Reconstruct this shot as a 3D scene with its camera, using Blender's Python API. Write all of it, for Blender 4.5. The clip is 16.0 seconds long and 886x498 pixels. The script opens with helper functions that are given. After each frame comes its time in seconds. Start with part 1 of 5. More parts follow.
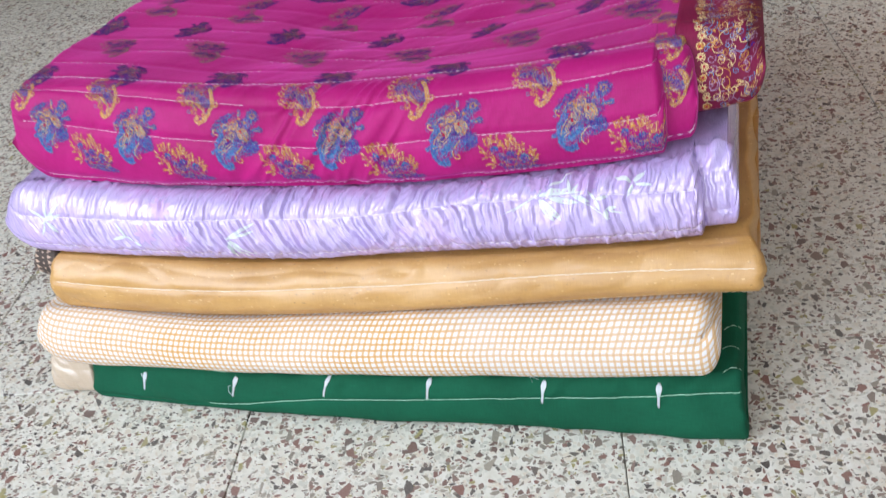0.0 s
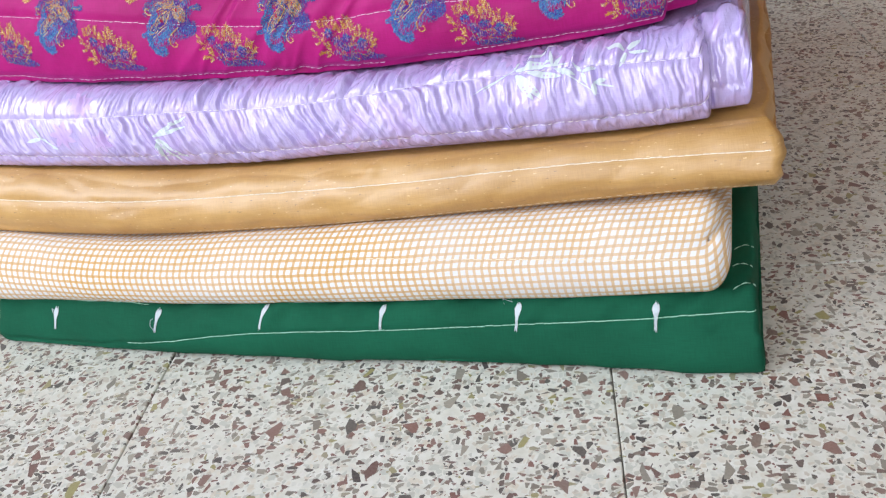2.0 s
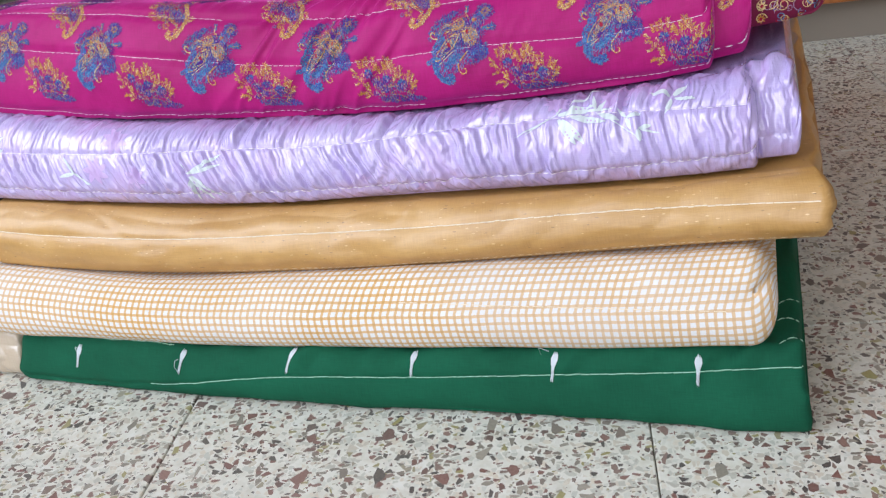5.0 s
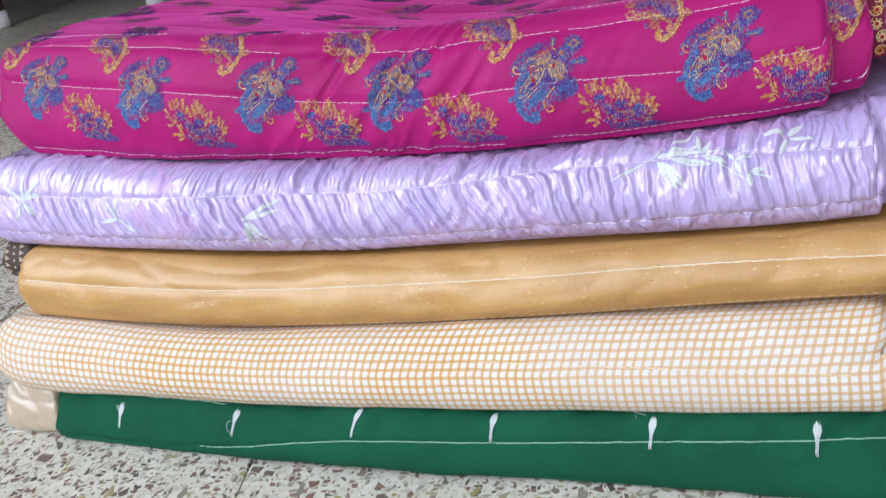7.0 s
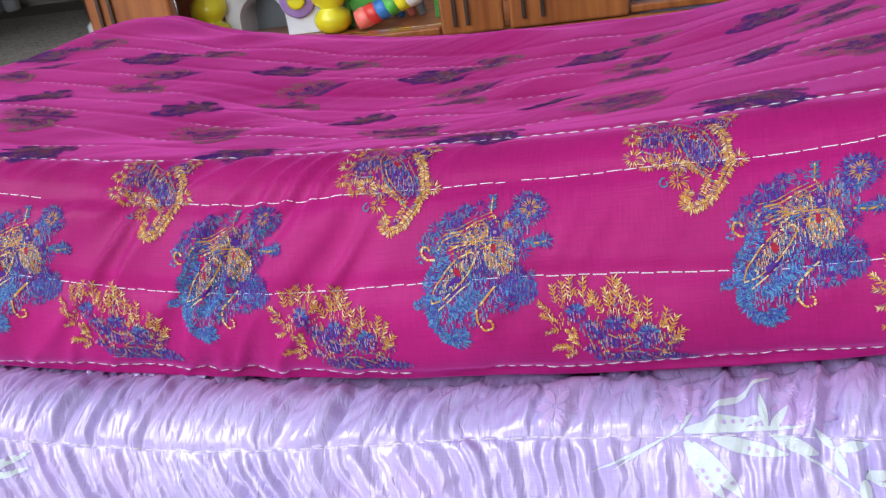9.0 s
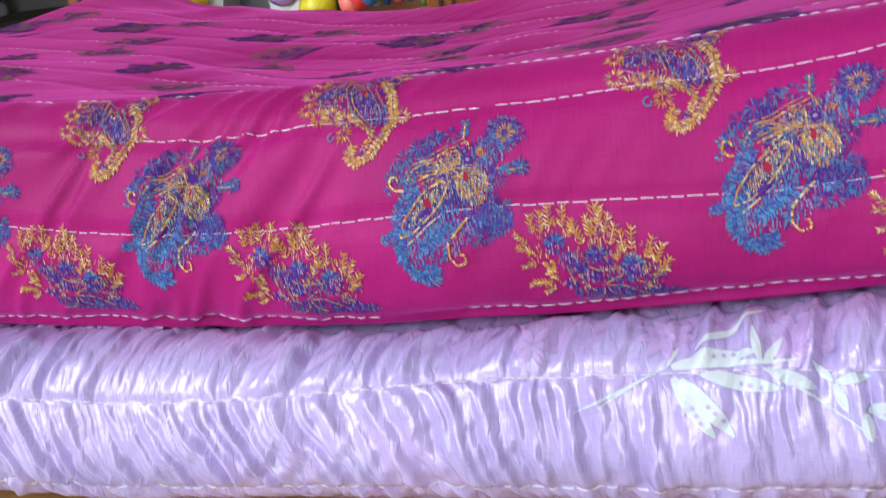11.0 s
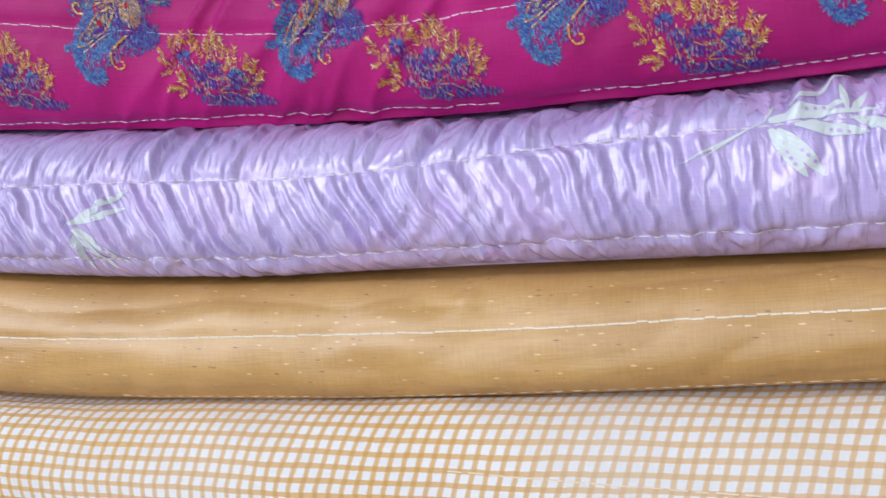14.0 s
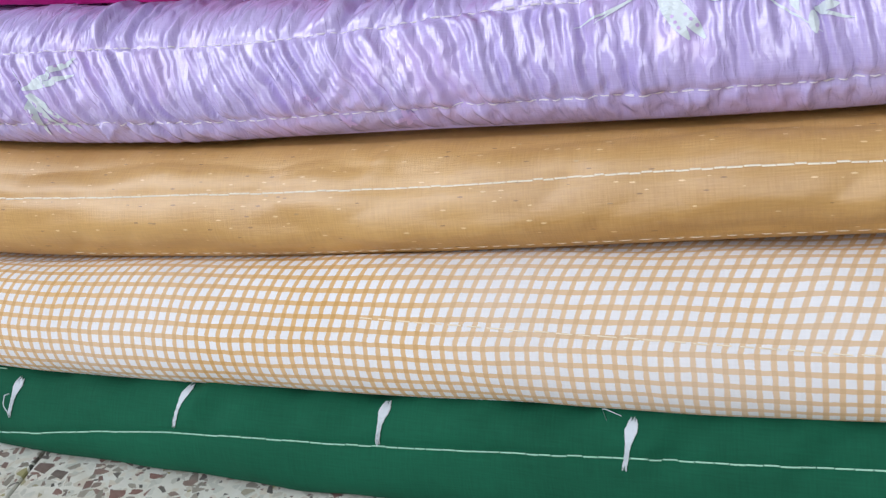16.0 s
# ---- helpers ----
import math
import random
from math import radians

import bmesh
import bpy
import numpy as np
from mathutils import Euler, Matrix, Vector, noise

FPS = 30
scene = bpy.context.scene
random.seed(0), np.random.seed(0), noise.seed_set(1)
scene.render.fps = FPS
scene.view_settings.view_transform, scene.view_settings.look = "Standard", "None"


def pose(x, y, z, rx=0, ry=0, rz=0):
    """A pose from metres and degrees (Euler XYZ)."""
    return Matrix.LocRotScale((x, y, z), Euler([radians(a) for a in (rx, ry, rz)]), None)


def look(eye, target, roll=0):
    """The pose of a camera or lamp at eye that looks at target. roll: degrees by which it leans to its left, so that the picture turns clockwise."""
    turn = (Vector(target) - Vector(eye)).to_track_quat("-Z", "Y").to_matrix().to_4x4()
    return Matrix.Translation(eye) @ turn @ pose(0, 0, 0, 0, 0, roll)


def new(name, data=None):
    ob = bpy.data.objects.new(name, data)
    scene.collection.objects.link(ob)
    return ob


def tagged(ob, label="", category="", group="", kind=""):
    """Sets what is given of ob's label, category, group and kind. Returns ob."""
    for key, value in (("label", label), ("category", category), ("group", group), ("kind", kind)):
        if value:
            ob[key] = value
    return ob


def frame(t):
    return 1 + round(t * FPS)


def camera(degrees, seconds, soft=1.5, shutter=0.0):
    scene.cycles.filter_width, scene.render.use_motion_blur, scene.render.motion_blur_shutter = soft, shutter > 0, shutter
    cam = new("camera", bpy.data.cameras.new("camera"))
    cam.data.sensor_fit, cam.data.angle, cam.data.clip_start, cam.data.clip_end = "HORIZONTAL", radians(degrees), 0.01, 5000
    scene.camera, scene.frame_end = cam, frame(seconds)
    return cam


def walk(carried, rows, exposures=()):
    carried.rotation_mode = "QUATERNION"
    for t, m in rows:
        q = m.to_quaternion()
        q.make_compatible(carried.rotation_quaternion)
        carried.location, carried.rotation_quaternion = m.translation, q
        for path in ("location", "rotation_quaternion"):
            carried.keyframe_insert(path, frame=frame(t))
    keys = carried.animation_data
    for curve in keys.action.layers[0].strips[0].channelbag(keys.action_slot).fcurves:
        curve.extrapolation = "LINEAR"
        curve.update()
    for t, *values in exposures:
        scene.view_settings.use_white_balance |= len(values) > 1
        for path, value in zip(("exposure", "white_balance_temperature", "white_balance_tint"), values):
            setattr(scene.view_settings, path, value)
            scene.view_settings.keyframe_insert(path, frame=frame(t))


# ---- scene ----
cam = camera(50.4, 16.0, soft=1.25, shutter=0.4)
PATH = [
    (0, (0.064, 0.059, 0.536), (-0.244, 1.651, -0.634), -12.5),
    (0.5, (0.066, 0.069, 0.479), (-0.231, 1.674, -0.676), -12.3),
    (1, (0.068, 0.067, 0.434), (-0.22, 1.726, -0.646), -11.2),
    (1.5, (0.066, 0.071, 0.388), (-0.224, 1.77, -0.628), -10.4),
    (2, (0.061, 0.073, 0.361), (-0.228, 1.79, -0.623), -10.0),
    (2.5, (0.054, 0.071, 0.349), (-0.237, 1.805, -0.604), -9.5),
    (3, (0.053, 0.07, 0.346), (-0.237, 1.816, -0.586), -9.1),
    (5.5, (0.038, 0.088, 0.35), (-0.277, 1.863, -0.516), -8.7),
    (6, (0.016, 0.109, 0.352), (-0.306, 1.882, -0.515), -9.1),
    (6.5, (-0.006, 0.118, 0.357), (-0.323, 1.894, -0.505), -9.2),
    (7, (-0.005, 0.128, 0.352), (-0.317, 1.917, -0.485), -8.9),
    (7.5, (0.004, 0.21, 0.37), (-0.282, 2.012, -0.45), -8.4),
    (8, (0.009, 0.317, 0.355), (-0.287, 2.119, -0.461), -8.5),
    (10.5, (0.009, 0.398, 0.319), (-0.277, 2.213, -0.47), -8.5),
    (11, (0.011, 0.389, 0.304), (-0.269, 2.207, -0.482), -8.5),
    (11.5, (0.018, 0.379, 0.288), (-0.252, 2.186, -0.526), -8.5),
    (12, (-0.007, 0.369, 0.281), (-0.248, 2.182, -0.528), -8.3),
    (12.5, (-0.053, 0.345, 0.28), (-0.278, 2.173, -0.501), -7.6),
    (13, (-0.059, 0.332, 0.27), (-0.295, 2.157, -0.514), -7.5),
    (13.5, (-0.05, 0.321, 0.266), (-0.308, 2.148, -0.506), -7.3),
    (14, (-0.027, 0.323, 0.256), (-0.304, 2.149, -0.511), -7.3),
    (14.5, (-0.01, 0.322, 0.244), (-0.298, 2.145, -0.526), -7.2),
    (15, (-0.001, 0.319, 0.241), (-0.326, 2.109, -0.59), -7.5),
    (15.5, (0.004, 0.307, 0.233), (-0.333, 2.083, -0.622), -7.2),
    (16, (0.014, 0.296, 0.235), (-0.33, 2.063, -0.636), -7.0),
]
walk(cam, [(t, look(eye, target, roll)) for t, eye, target, roll in PATH], [(0, 0.0), (3, -0.13), (5.5, -0.2), (7, -0.22), (8, -0.2), (10.5, -0.16), (12, -0.42), (16, -0.46)])

# ---- light ----
world = bpy.data.worlds.new("room_air")
scene.world = world
world.use_nodes = True
wn = world.node_tree.nodes
sky = wn.new("ShaderNodeTexSky")
sky.sky_type, sky.sun_disc, sky.sun_elevation, sky.sun_rotation = "NISHITA", False, radians(42), radians(200)
world.node_tree.links.new(sky.outputs[0], wn["Background"].inputs[0])
wn["Background"].inputs[1].default_value = 0.1

WIN_X, WIN_Y0, WIN_Y1, WIN_Z0, WIN_Z1 = -1.75, -1.9, 0.7, 0.9, 2.6
DOOR_Y, DOOR_X0, DOOR_X1, DOOR_Z1 = -2.45, -1.1, 0.3, 2.3


def window_light(name, at, aim, wide, high, watts, tint):
    lamp = bpy.data.lights.new(name, "AREA")
    lamp.shape, lamp.size, lamp.size_y, lamp.energy, lamp.color = "RECTANGLE", wide, high, watts, tint
    ob = new(name, lamp)
    ob.matrix_world = look(at, aim)
    return ob


window_light("window_daylight", (WIN_X - 0.02, (WIN_Y0 + WIN_Y1) / 2, (WIN_Z0 + WIN_Z1) / 2),
             (1.0, (WIN_Y0 + WIN_Y1) / 2 + 1.0, (WIN_Z0 + WIN_Z1) / 2 - 1.6), WIN_Y1 - WIN_Y0, WIN_Z1 - WIN_Z0, 86, (0.89, 0.955, 1.08))
window_light("doorway_daylight", ((DOOR_X0 + DOOR_X1) / 2, DOOR_Y - 0.02, DOOR_Z1 / 2), ((DOOR_X0 + DOOR_X1) / 2, 1.0, 0.4), DOOR_X1 - DOOR_X0, DOOR_Z1, 42, (0.93, 0.96, 1.04))

# ---- materials ----


class Mat:
    """A node material with short ways to add textures."""

    def __init__(self, name, colour=(0.5, 0.5, 0.5), rough=0.7, **more):
        self.m = bpy.data.materials.new(name)
        self.m.use_nodes = True
        self.n, self.l = self.m.node_tree.nodes, self.m.node_tree.links
        self.b = self.n["Principled BSDF"]
        self.set("Base Color", (*colour, 1)), self.set("Roughness", rough)
        for key, value in more.items():
            self.set(key.replace("_", " "), value)

    def set(self, key, value):
        self.b.inputs[key].default_value = value

    def node(self, kind, **inputs):
        nd = self.n.new("ShaderNode" + kind)
        for key, value in inputs.items():
            self.put(nd, key.replace("_", " "), value)
        return nd

    def put(self, nd, key, value):
        sock = nd.inputs[int(key)] if key.isdigit() else nd.inputs[key]
        if hasattr(value, "is_linked"):
            self.l.new(value, sock)
        else:
            sock.default_value = value

    def coord(self, kind="Object", scale=(1, 1, 1), turn=0.0):
        c = self.n.new("ShaderNodeTexCoord")
        mp = self.n.new("ShaderNodeMapping")
        mp.inputs["Scale"].default_value, mp.inputs["Rotation"].default_value = scale, (0, 0, turn)
        self.l.new(c.outputs[kind], mp.inputs["Vector"])
        return mp.outputs[0]

    def noise(self, where, scale, detail=3.0, rough=0.55):
        nd = self.node("TexNoise", Vector=where, Scale=scale, Detail=detail, Roughness=rough)
        return nd.outputs["Fac"]

    def ramp(self, fac, stops):
        nd = self.n.new("ShaderNodeValToRGB")
        el = nd.color_ramp.elements
        while len(el) < len(stops):
            el.new(0.5)
        for e, (p, c) in zip(el, stops):
            e.position, e.color = p, (*c, 1) if len(c) == 3 else c
        self.l.new(fac, nd.inputs[0])
        return nd.outputs[0]

    def mix(self, fac, a, b, kind="MIX"):
        nd = self.n.new("ShaderNodeMix")
        nd.data_type, nd.blend_type = "RGBA", kind
        for sock, value in ((nd.inputs[0], fac), (nd.inputs[6], a), (nd.inputs[7], b)):
            if hasattr(value, "is_linked"):
                self.l.new(value, sock)
            else:
                sock.default_value = value if not isinstance(value, tuple) or len(value) == 4 else (*value, 1)
        return nd.outputs[2]

    def math(self, op, a, b=0.0, c=0.0):
        nd = self.n.new("ShaderNodeMath")
        nd.operation = op
        for sock, value in zip(nd.inputs, (a, b, c)):
            if hasattr(value, "is_linked"):
                self.l.new(value, sock)
            else:
                sock.default_value = value
        return nd.outputs[0]

    def colour(self, out):
        self.l.new(out, self.b.inputs["Base Color"])

    def bump(self, height, strength=0.3, distance=0.0005, under=None):
        nd = self.node("Bump", Strength=strength, Distance=distance, Height=height)
        if under is not None:
            self.l.new(under, nd.inputs["Normal"])
        self.l.new(nd.outputs[0], self.b.inputs["Normal"])
        return nd.outputs[0]


def cloth(name, dark, light, rough=0.75, weave=1600, sheen=0.2, bump=0.25, **more):
    """Woven cloth: soft tone change, thread grain and a weave in relief, along the cloth's own directions (metres)."""
    m = Mat(name, light, rough, **more)
    m.set("Sheen Weight", sheen), m.set("Sheen Roughness", 0.4)
    uv = m.coord("UV")
    soft = m.noise(uv, 14, 4)
    warp = m.noise(m.coord("UV", (weave, weave * 0.07, 1)), 1, 2)
    weft = m.noise(m.coord("UV", (weave * 0.07, weave, 1)), 1, 2)
    grain = m.math("MULTIPLY", m.math("ADD", warp, weft), 0.5)
    tone = m.math("ADD", m.math("MULTIPLY", soft, 0.55), m.math("MULTIPLY", grain, 0.45))
    m.colour(m.ramp(tone, [(0.36, dark), (0.62, light)]))
    m.bump(grain, bump, 0.0004)
    m.tone, m.grain = tone, grain
    return m


green_cotton = cloth("green_cotton", (0.0035, 0.065, 0.033), (0.006, 0.10, 0.052), 0.85, 1500, 0.0, 0.25, Specular_IOR_Level=0.2).m
magenta_silk = cloth("magenta_silk", (0.29, 0.006, 0.108), (0.42, 0.009, 0.165), 0.5, 1500, 0.75, 0.5, Specular_IOR_Level=0.17, Sheen_Tint=(0.95, 0.13, 0.62, 1)).m
maroon_silk = cloth("maroon_silk", (0.12, 0.004, 0.03), (0.22, 0.01, 0.06), 0.6, 1800, 0.0, 0.25, Specular_IOR_Level=0.25).m
beige_lining = cloth("beige_lining", (0.45, 0.36, 0.26), (0.58, 0.48, 0.37), 0.3, 1200, 0.0, 0.3, Coat_Weight=0.8).m
black_border = cloth("black_border", (0.04, 0.028, 0.024), (0.085, 0.06, 0.048), 0.7, 1200, 0.1).m
thread_white = Mat("white_thread", (0.72, 0.66, 0.74), 0.6).m
thread_green = Mat("pale_green_thread", (0.35, 0.62, 0.46), 0.6, Sheen_Weight=0.3).m
thread_cream = Mat("cream_thread", (0.8, 0.68, 0.5), 0.6, Sheen_Weight=0.3).m
thread_ivory = Mat("ivory_thread", (0.82, 0.74, 0.60), 0.6).m
thread_tan = Mat("tan_thread", (0.46, 0.34, 0.26), 0.7).m
dash_white = cloth("white_embroidery", (0.50, 0.56, 0.60), (0.68, 0.72, 0.76), 0.7, 2500, 0.2).m


def gold_silk_material():
    m = cloth("gold_silk", (0.41, 0.208, 0.045), (0.58, 0.335, 0.105), 0.42, 1700, 0.0, 0.5)
    m.set("Anisotropic", 0.4), m.set("Specular IOR Level", 0.9), m.set("Coat Weight", 0.3), m.set("Coat Roughness", 0.38)
    spots = m.n.new("ShaderNodeTexVoronoi")
    m.put(spots, "Vector", m.coord("UV", (150, 560, 1), 0.35)), m.put(spots, "Scale", 1.0), m.put(spots, "Randomness", 1.0)
    keep = m.math("GREATER_THAN", m.node("SeparateColor", Color=spots.outputs["Color"]).outputs[0], 0.45)
    near = m.math("MULTIPLY", m.math("LESS_THAN", spots.outputs["Distance"], 0.155), keep)
    pick = m.node("SeparateColor", Color=spots.outputs["Color"]).outputs[1]
    slub = m.ramp(pick, [(0.25, (0.2, 0.09, 0.02)), (0.35, (0.78, 0.57, 0.30))])
    base = m.b.inputs["Base Color"].links[0].from_socket
    m.colour(m.mix(m.math("MULTIPLY", near, 0.8), base, slub))
    return m.m


gold_silk = gold_silk_material()


def check_material():
    """White squares woven between narrow ochre lines, 4.8 mm apart."""
    m = cloth("checked_cotton", (0.66, 0.65, 0.66), (0.77, 0.765, 0.78), 0.85, 1500, 0.0, 0.2, Specular_IOR_Level=0.25)
    sep = m.node("SeparateXYZ", Vector=m.coord("UV", (1 / 0.0048, 1 / 0.0048, 1)))
    wob, drift = m.noise(m.coord("UV"), 260, 2), m.noise(m.coord("UV"), 17, 2)
    lean = m.math("MULTIPLY", m.math("MAXIMUM", m.math("SUBTRACT", sep.outputs[1], 6.0), 0.0), -0.32)
    lines = []
    for k in (0, 1):
        along = m.math("ADD", sep.outputs[k], lean) if k == 0 else sep.outputs[k]
        f = m.math("FRACT", m.math("ADD", m.math("ADD", along, m.math("MULTIPLY", drift, 0.7)), m.math("MULTIPLY", wob, 0.16)))
        lines.append(m.math("LESS_THAN", f, 0.37))
    both = m.math("MAXIMUM", *lines)
    cross = m.math("MULTIPLY", *lines)
    ink = m.mix(cross, (0.645, 0.415, 0.195), (0.57, 0.33, 0.115))
    fade = m.ramp(m.noise(m.coord("UV"), 9, 2), [(0.35, (0.7, 0.7, 0.7)), (0.65, (1, 1, 1))])
    base = m.b.inputs["Base Color"].links[0].from_socket
    m.colour(m.mix(m.math("MULTIPLY", both, fade), base, ink))
    return m.m


checked_cotton = check_material()


def lavender_material():
    """Thin satin: clear lilac ground, fine pulled threads across the gathers."""
    m = cloth("lavender_satin", (0.395, 0.31, 0.62), (0.54, 0.45, 0.77), 0.25, 1900, 0.0, 0.12)
    m.set("Specular IOR Level", 1.0), m.set("Coat Weight", 0.8), m.set("Coat Roughness", 0.2), m.set("Coat IOR", 1.6)
    blot = m.noise(m.coord("UV"), 24, 3)
    base = m.b.inputs["Base Color"].links[0].from_socket
    m.colour(m.mix(m.ramp(blot, [(0.5, (0, 0, 0)), (0.66, (0.55, 0.55, 0.55))]), base, (0.58, 0.40, 0.74)))
    bend = m.node("TexNoise", Vector=m.coord("UV"), Scale=120.0, Detail=2.0)
    move = m.n.new("ShaderNodeVectorMath")
    move.operation = "MULTIPLY_ADD"
    m.put(move, "0", bend.outputs["Color"]), m.put(move, "1", (0.0035, 0.003, 0.0)), m.put(move, "2", m.coord("UV"))
    mp = m.n.new("ShaderNodeMapping")
    mp.inputs["Scale"].default_value, mp.inputs["Rotation"].default_value = (420, 85, 1), (0, 0, 0.1)
    m.l.new(move.outputs[0], mp.inputs["Vector"])
    fold = m.ramp(m.noise(mp.outputs[0], 1, 2, 0.5), [(0.42, (0, 0, 0)), (0.5, (0.8, 0.8, 0.8)), (0.62, (1, 1, 1))])
    m.bump(fold, 0.55, 0.0004, under=m.bump(m.grain, 0.22, 0.0004))
    return m.m


lavender_satin = lavender_material()
leaf_print = cloth("pale_leaf_print", (0.56, 0.62, 0.66), (0.70, 0.76, 0.78), 0.3, 1900, 0.1).m
purple_print = cloth("purple_flower_print", (0.46, 0.31, 0.61), (0.56, 0.40, 0.71), 0.3, 1900, 0.1, Specular_IOR_Level=0.8).m

# cream is real cream thread and also paints glints among the gold.
YARN = {}
for yarn, tint in dict(blue=(0.05, 0.10, 0.39), sky=(0.11, 0.30, 0.57), violet=(0.085, 0.018, 0.25), gold=(0.62, 0.29, 0.055),
                       cream=(0.80, 0.60, 0.30), red=(0.42, 0.012, 0.05), lilac=(0.40, 0.25, 0.42), teal=(0.075, 0.21, 0.36),
                       plum=(0.17, 0.04, 0.22), tan=(0.36, 0.16, 0.20)).items():
    ym = Mat(yarn + "_yarn", tint, 0.6, Specular_IOR_Level=0.2)
    ridge = ym.noise(ym.coord("Object", (900, 900, 2600)), 1, 2)
    ym.colour(ym.ramp(ridge, [(0.35, tuple(c * 0.65 for c in tint)), (0.65, tint)]))
    ym.bump(ridge, 0.4, 0.0003)
    YARN[yarn] = ym.m
YARN_ORDER = list(YARN)


def terrazzo_material():
    m = Mat("terrazzo", (0.6, 0.6, 0.54), 0.38)
    where = m.coord("Object")
    geo = m.n.new("ShaderNodeNewGeometry")
    place = geo.outputs["Position"]
    wob = m.node("TexNoise", Vector=place, Scale=70.0, Detail=2.0)
    shift = m.n.new("ShaderNodeVectorMath")
    shift.operation = "MULTIPLY_ADD"
    m.put(shift, "0", wob.outputs["Color"]), m.put(shift, "1", (0.0016, 0.0016, 0.0)), m.put(shift, "2", place)
    base = m.ramp(m.noise(place, 90, 4, 0.6), [(0.3, (0.58, 0.565, 0.485)), (0.5, (0.66, 0.655, 0.58)), (0.72, (0.73, 0.73, 0.68))])
    rocks = [(0.0, (0.045, 0.04, 0.04)), (0.2, (0.10, 0.085, 0.075)), (0.36, (0.20, 0.075, 0.06)), (0.52, (0.24, 0.13, 0.105)),
             (0.68, (0.20, 0.18, 0.145)), (0.88, (0.34, 0.31, 0.25)), (0.97, (0.32, 0.29, 0.10))]
    pales = [(0.0, (0.50, 0.49, 0.42)), (0.35, (0.58, 0.60, 0.53)), (0.6, (0.74, 0.73, 0.66)), (0.8, (0.70, 0.64, 0.52)), (1.0, (0.54, 0.50, 0.42))]
    out = base
    for scale, share, edge, stretch, tints in ((150, 0.45, 0.05, 1.3, pales), (330, 0.5, 0.05, 0.8, pales), (520, 0.10, 0.05, 1.2, rocks), (300, 0.16, 0.06, 0.65, rocks),
                                                (190, 0.24, 0.07, 1.5, rocks), (125, 0.15, 0.13, 0.7, rocks)):
        mp = m.n.new("ShaderNodeMapping")
        mp.inputs["Scale"].default_value, mp.inputs["Location"].default_value = (1, stretch, 0), (scale * 0.013, scale * 0.007, 0)
        mp.inputs["Rotation"].default_value = (0, 0, scale * 0.01)
        m.l.new(shift.outputs[0], mp.inputs["Vector"])
        cell = m.n.new("ShaderNodeTexVoronoi")
        cell.voronoi_dimensions = "2D"
        rim = m.n.new("ShaderNodeTexVoronoi")
        rim.voronoi_dimensions, rim.feature = "2D", "DISTANCE_TO_EDGE"
        for v in (cell, rim):
            m.put(v, "Vector", mp.outputs[0]), m.put(v, "Scale", float(scale))
        r = m.node("SeparateColor", Color=cell.outputs["Color"])
        here = m.math("LESS_THAN", r.outputs[0], share)
        thick = m.math("GREATER_THAN", rim.outputs["Distance"], m.math("ADD", m.math("MULTIPLY", r.outputs[2], 0.16), edge))
        chip = m.math("MULTIPLY", here, thick)
        rock = m.ramp(r.outputs[1], tints)
        rock = m.mix(0.15, rock, m.ramp(m.noise(place, 600, 2), [(0.3, (0.05, 0.05, 0.05)), (0.7, (0.4, 0.36, 0.32))]))
        out = m.mix(chip, out, rock)
    stain = m.noise(place, 5, 3)
    out = m.mix(m.ramp(stain, [(0.4, (0, 0, 0)), (0.7, (0.15, 0.15, 0.15))]), out, (0.55, 0.53, 0.46))
    m.colour(out)
    m.l.new(m.ramp(m.noise(place, 30, 3), [(0.3, (0.30, 0.30, 0.30)), (0.7, (0.46, 0.46, 0.46))]), m.b.inputs["Roughness"])
    m.bump(m.noise(place, 220, 3), 0.08, 0.0004)
    return m.m


terrazzo = terrazzo_material()
grout = Mat("joint_cement", (0.34, 0.32, 0.27), 0.9).m


def wood(name, dark, light, rough=0.35):
    m = Mat(name, light, rough, Coat_Weight=0.25)
    g = m.noise(m.coord("Object", (60, 60, 4)), 1, 5, 0.6)
    f = m.noise(m.coord("Object", (260, 260, 10)), 1, 3)
    m.colour(m.ramp(m.math("ADD", m.math("MULTIPLY", g, 0.7), m.math("MULTIPLY", f, 0.3)), [(0.35, dark), (0.62, light)]))
    m.bump(f, 0.1, 0.0005)
    return m.m


orange_wood = wood("varnished_orange_wood", (0.24, 0.065, 0.016), (0.45, 0.15, 0.038))
dark_wood = wood("dark_wood", (0.035, 0.016, 0.01), (0.07, 0.033, 0.02), 0.45)


def plaster(name, tint):
    m = Mat(name, tint, 0.85)
    a, b = m.noise(m.coord("Object"), 3, 4), m.noise(m.coord("Object"), 90, 3)
    m.colour(m.ramp(a, [(0.3, tuple(c * 0.9 for c in tint)), (0.7, tint)]))
    m.bump(b, 0.15, 0.001)
    return m.m


wall_paint = plaster("cream_wall_paint", (0.56, 0.55, 0.53))
ceiling_paint = plaster("white_ceiling_paint", (0.78, 0.77, 0.74))
plinth_grey = plaster("grey_plinth_paint", (0.26, 0.22, 0.18))


def plastic(name, tint, rough=0.3):
    m = Mat(name, tint, rough)
    s = m.noise(m.coord("Object"), 40, 3)
    m.colour(m.ramp(s, [(0.3, tuple(c * 0.85 for c in tint)), (0.7, tint)]))
    return m.m


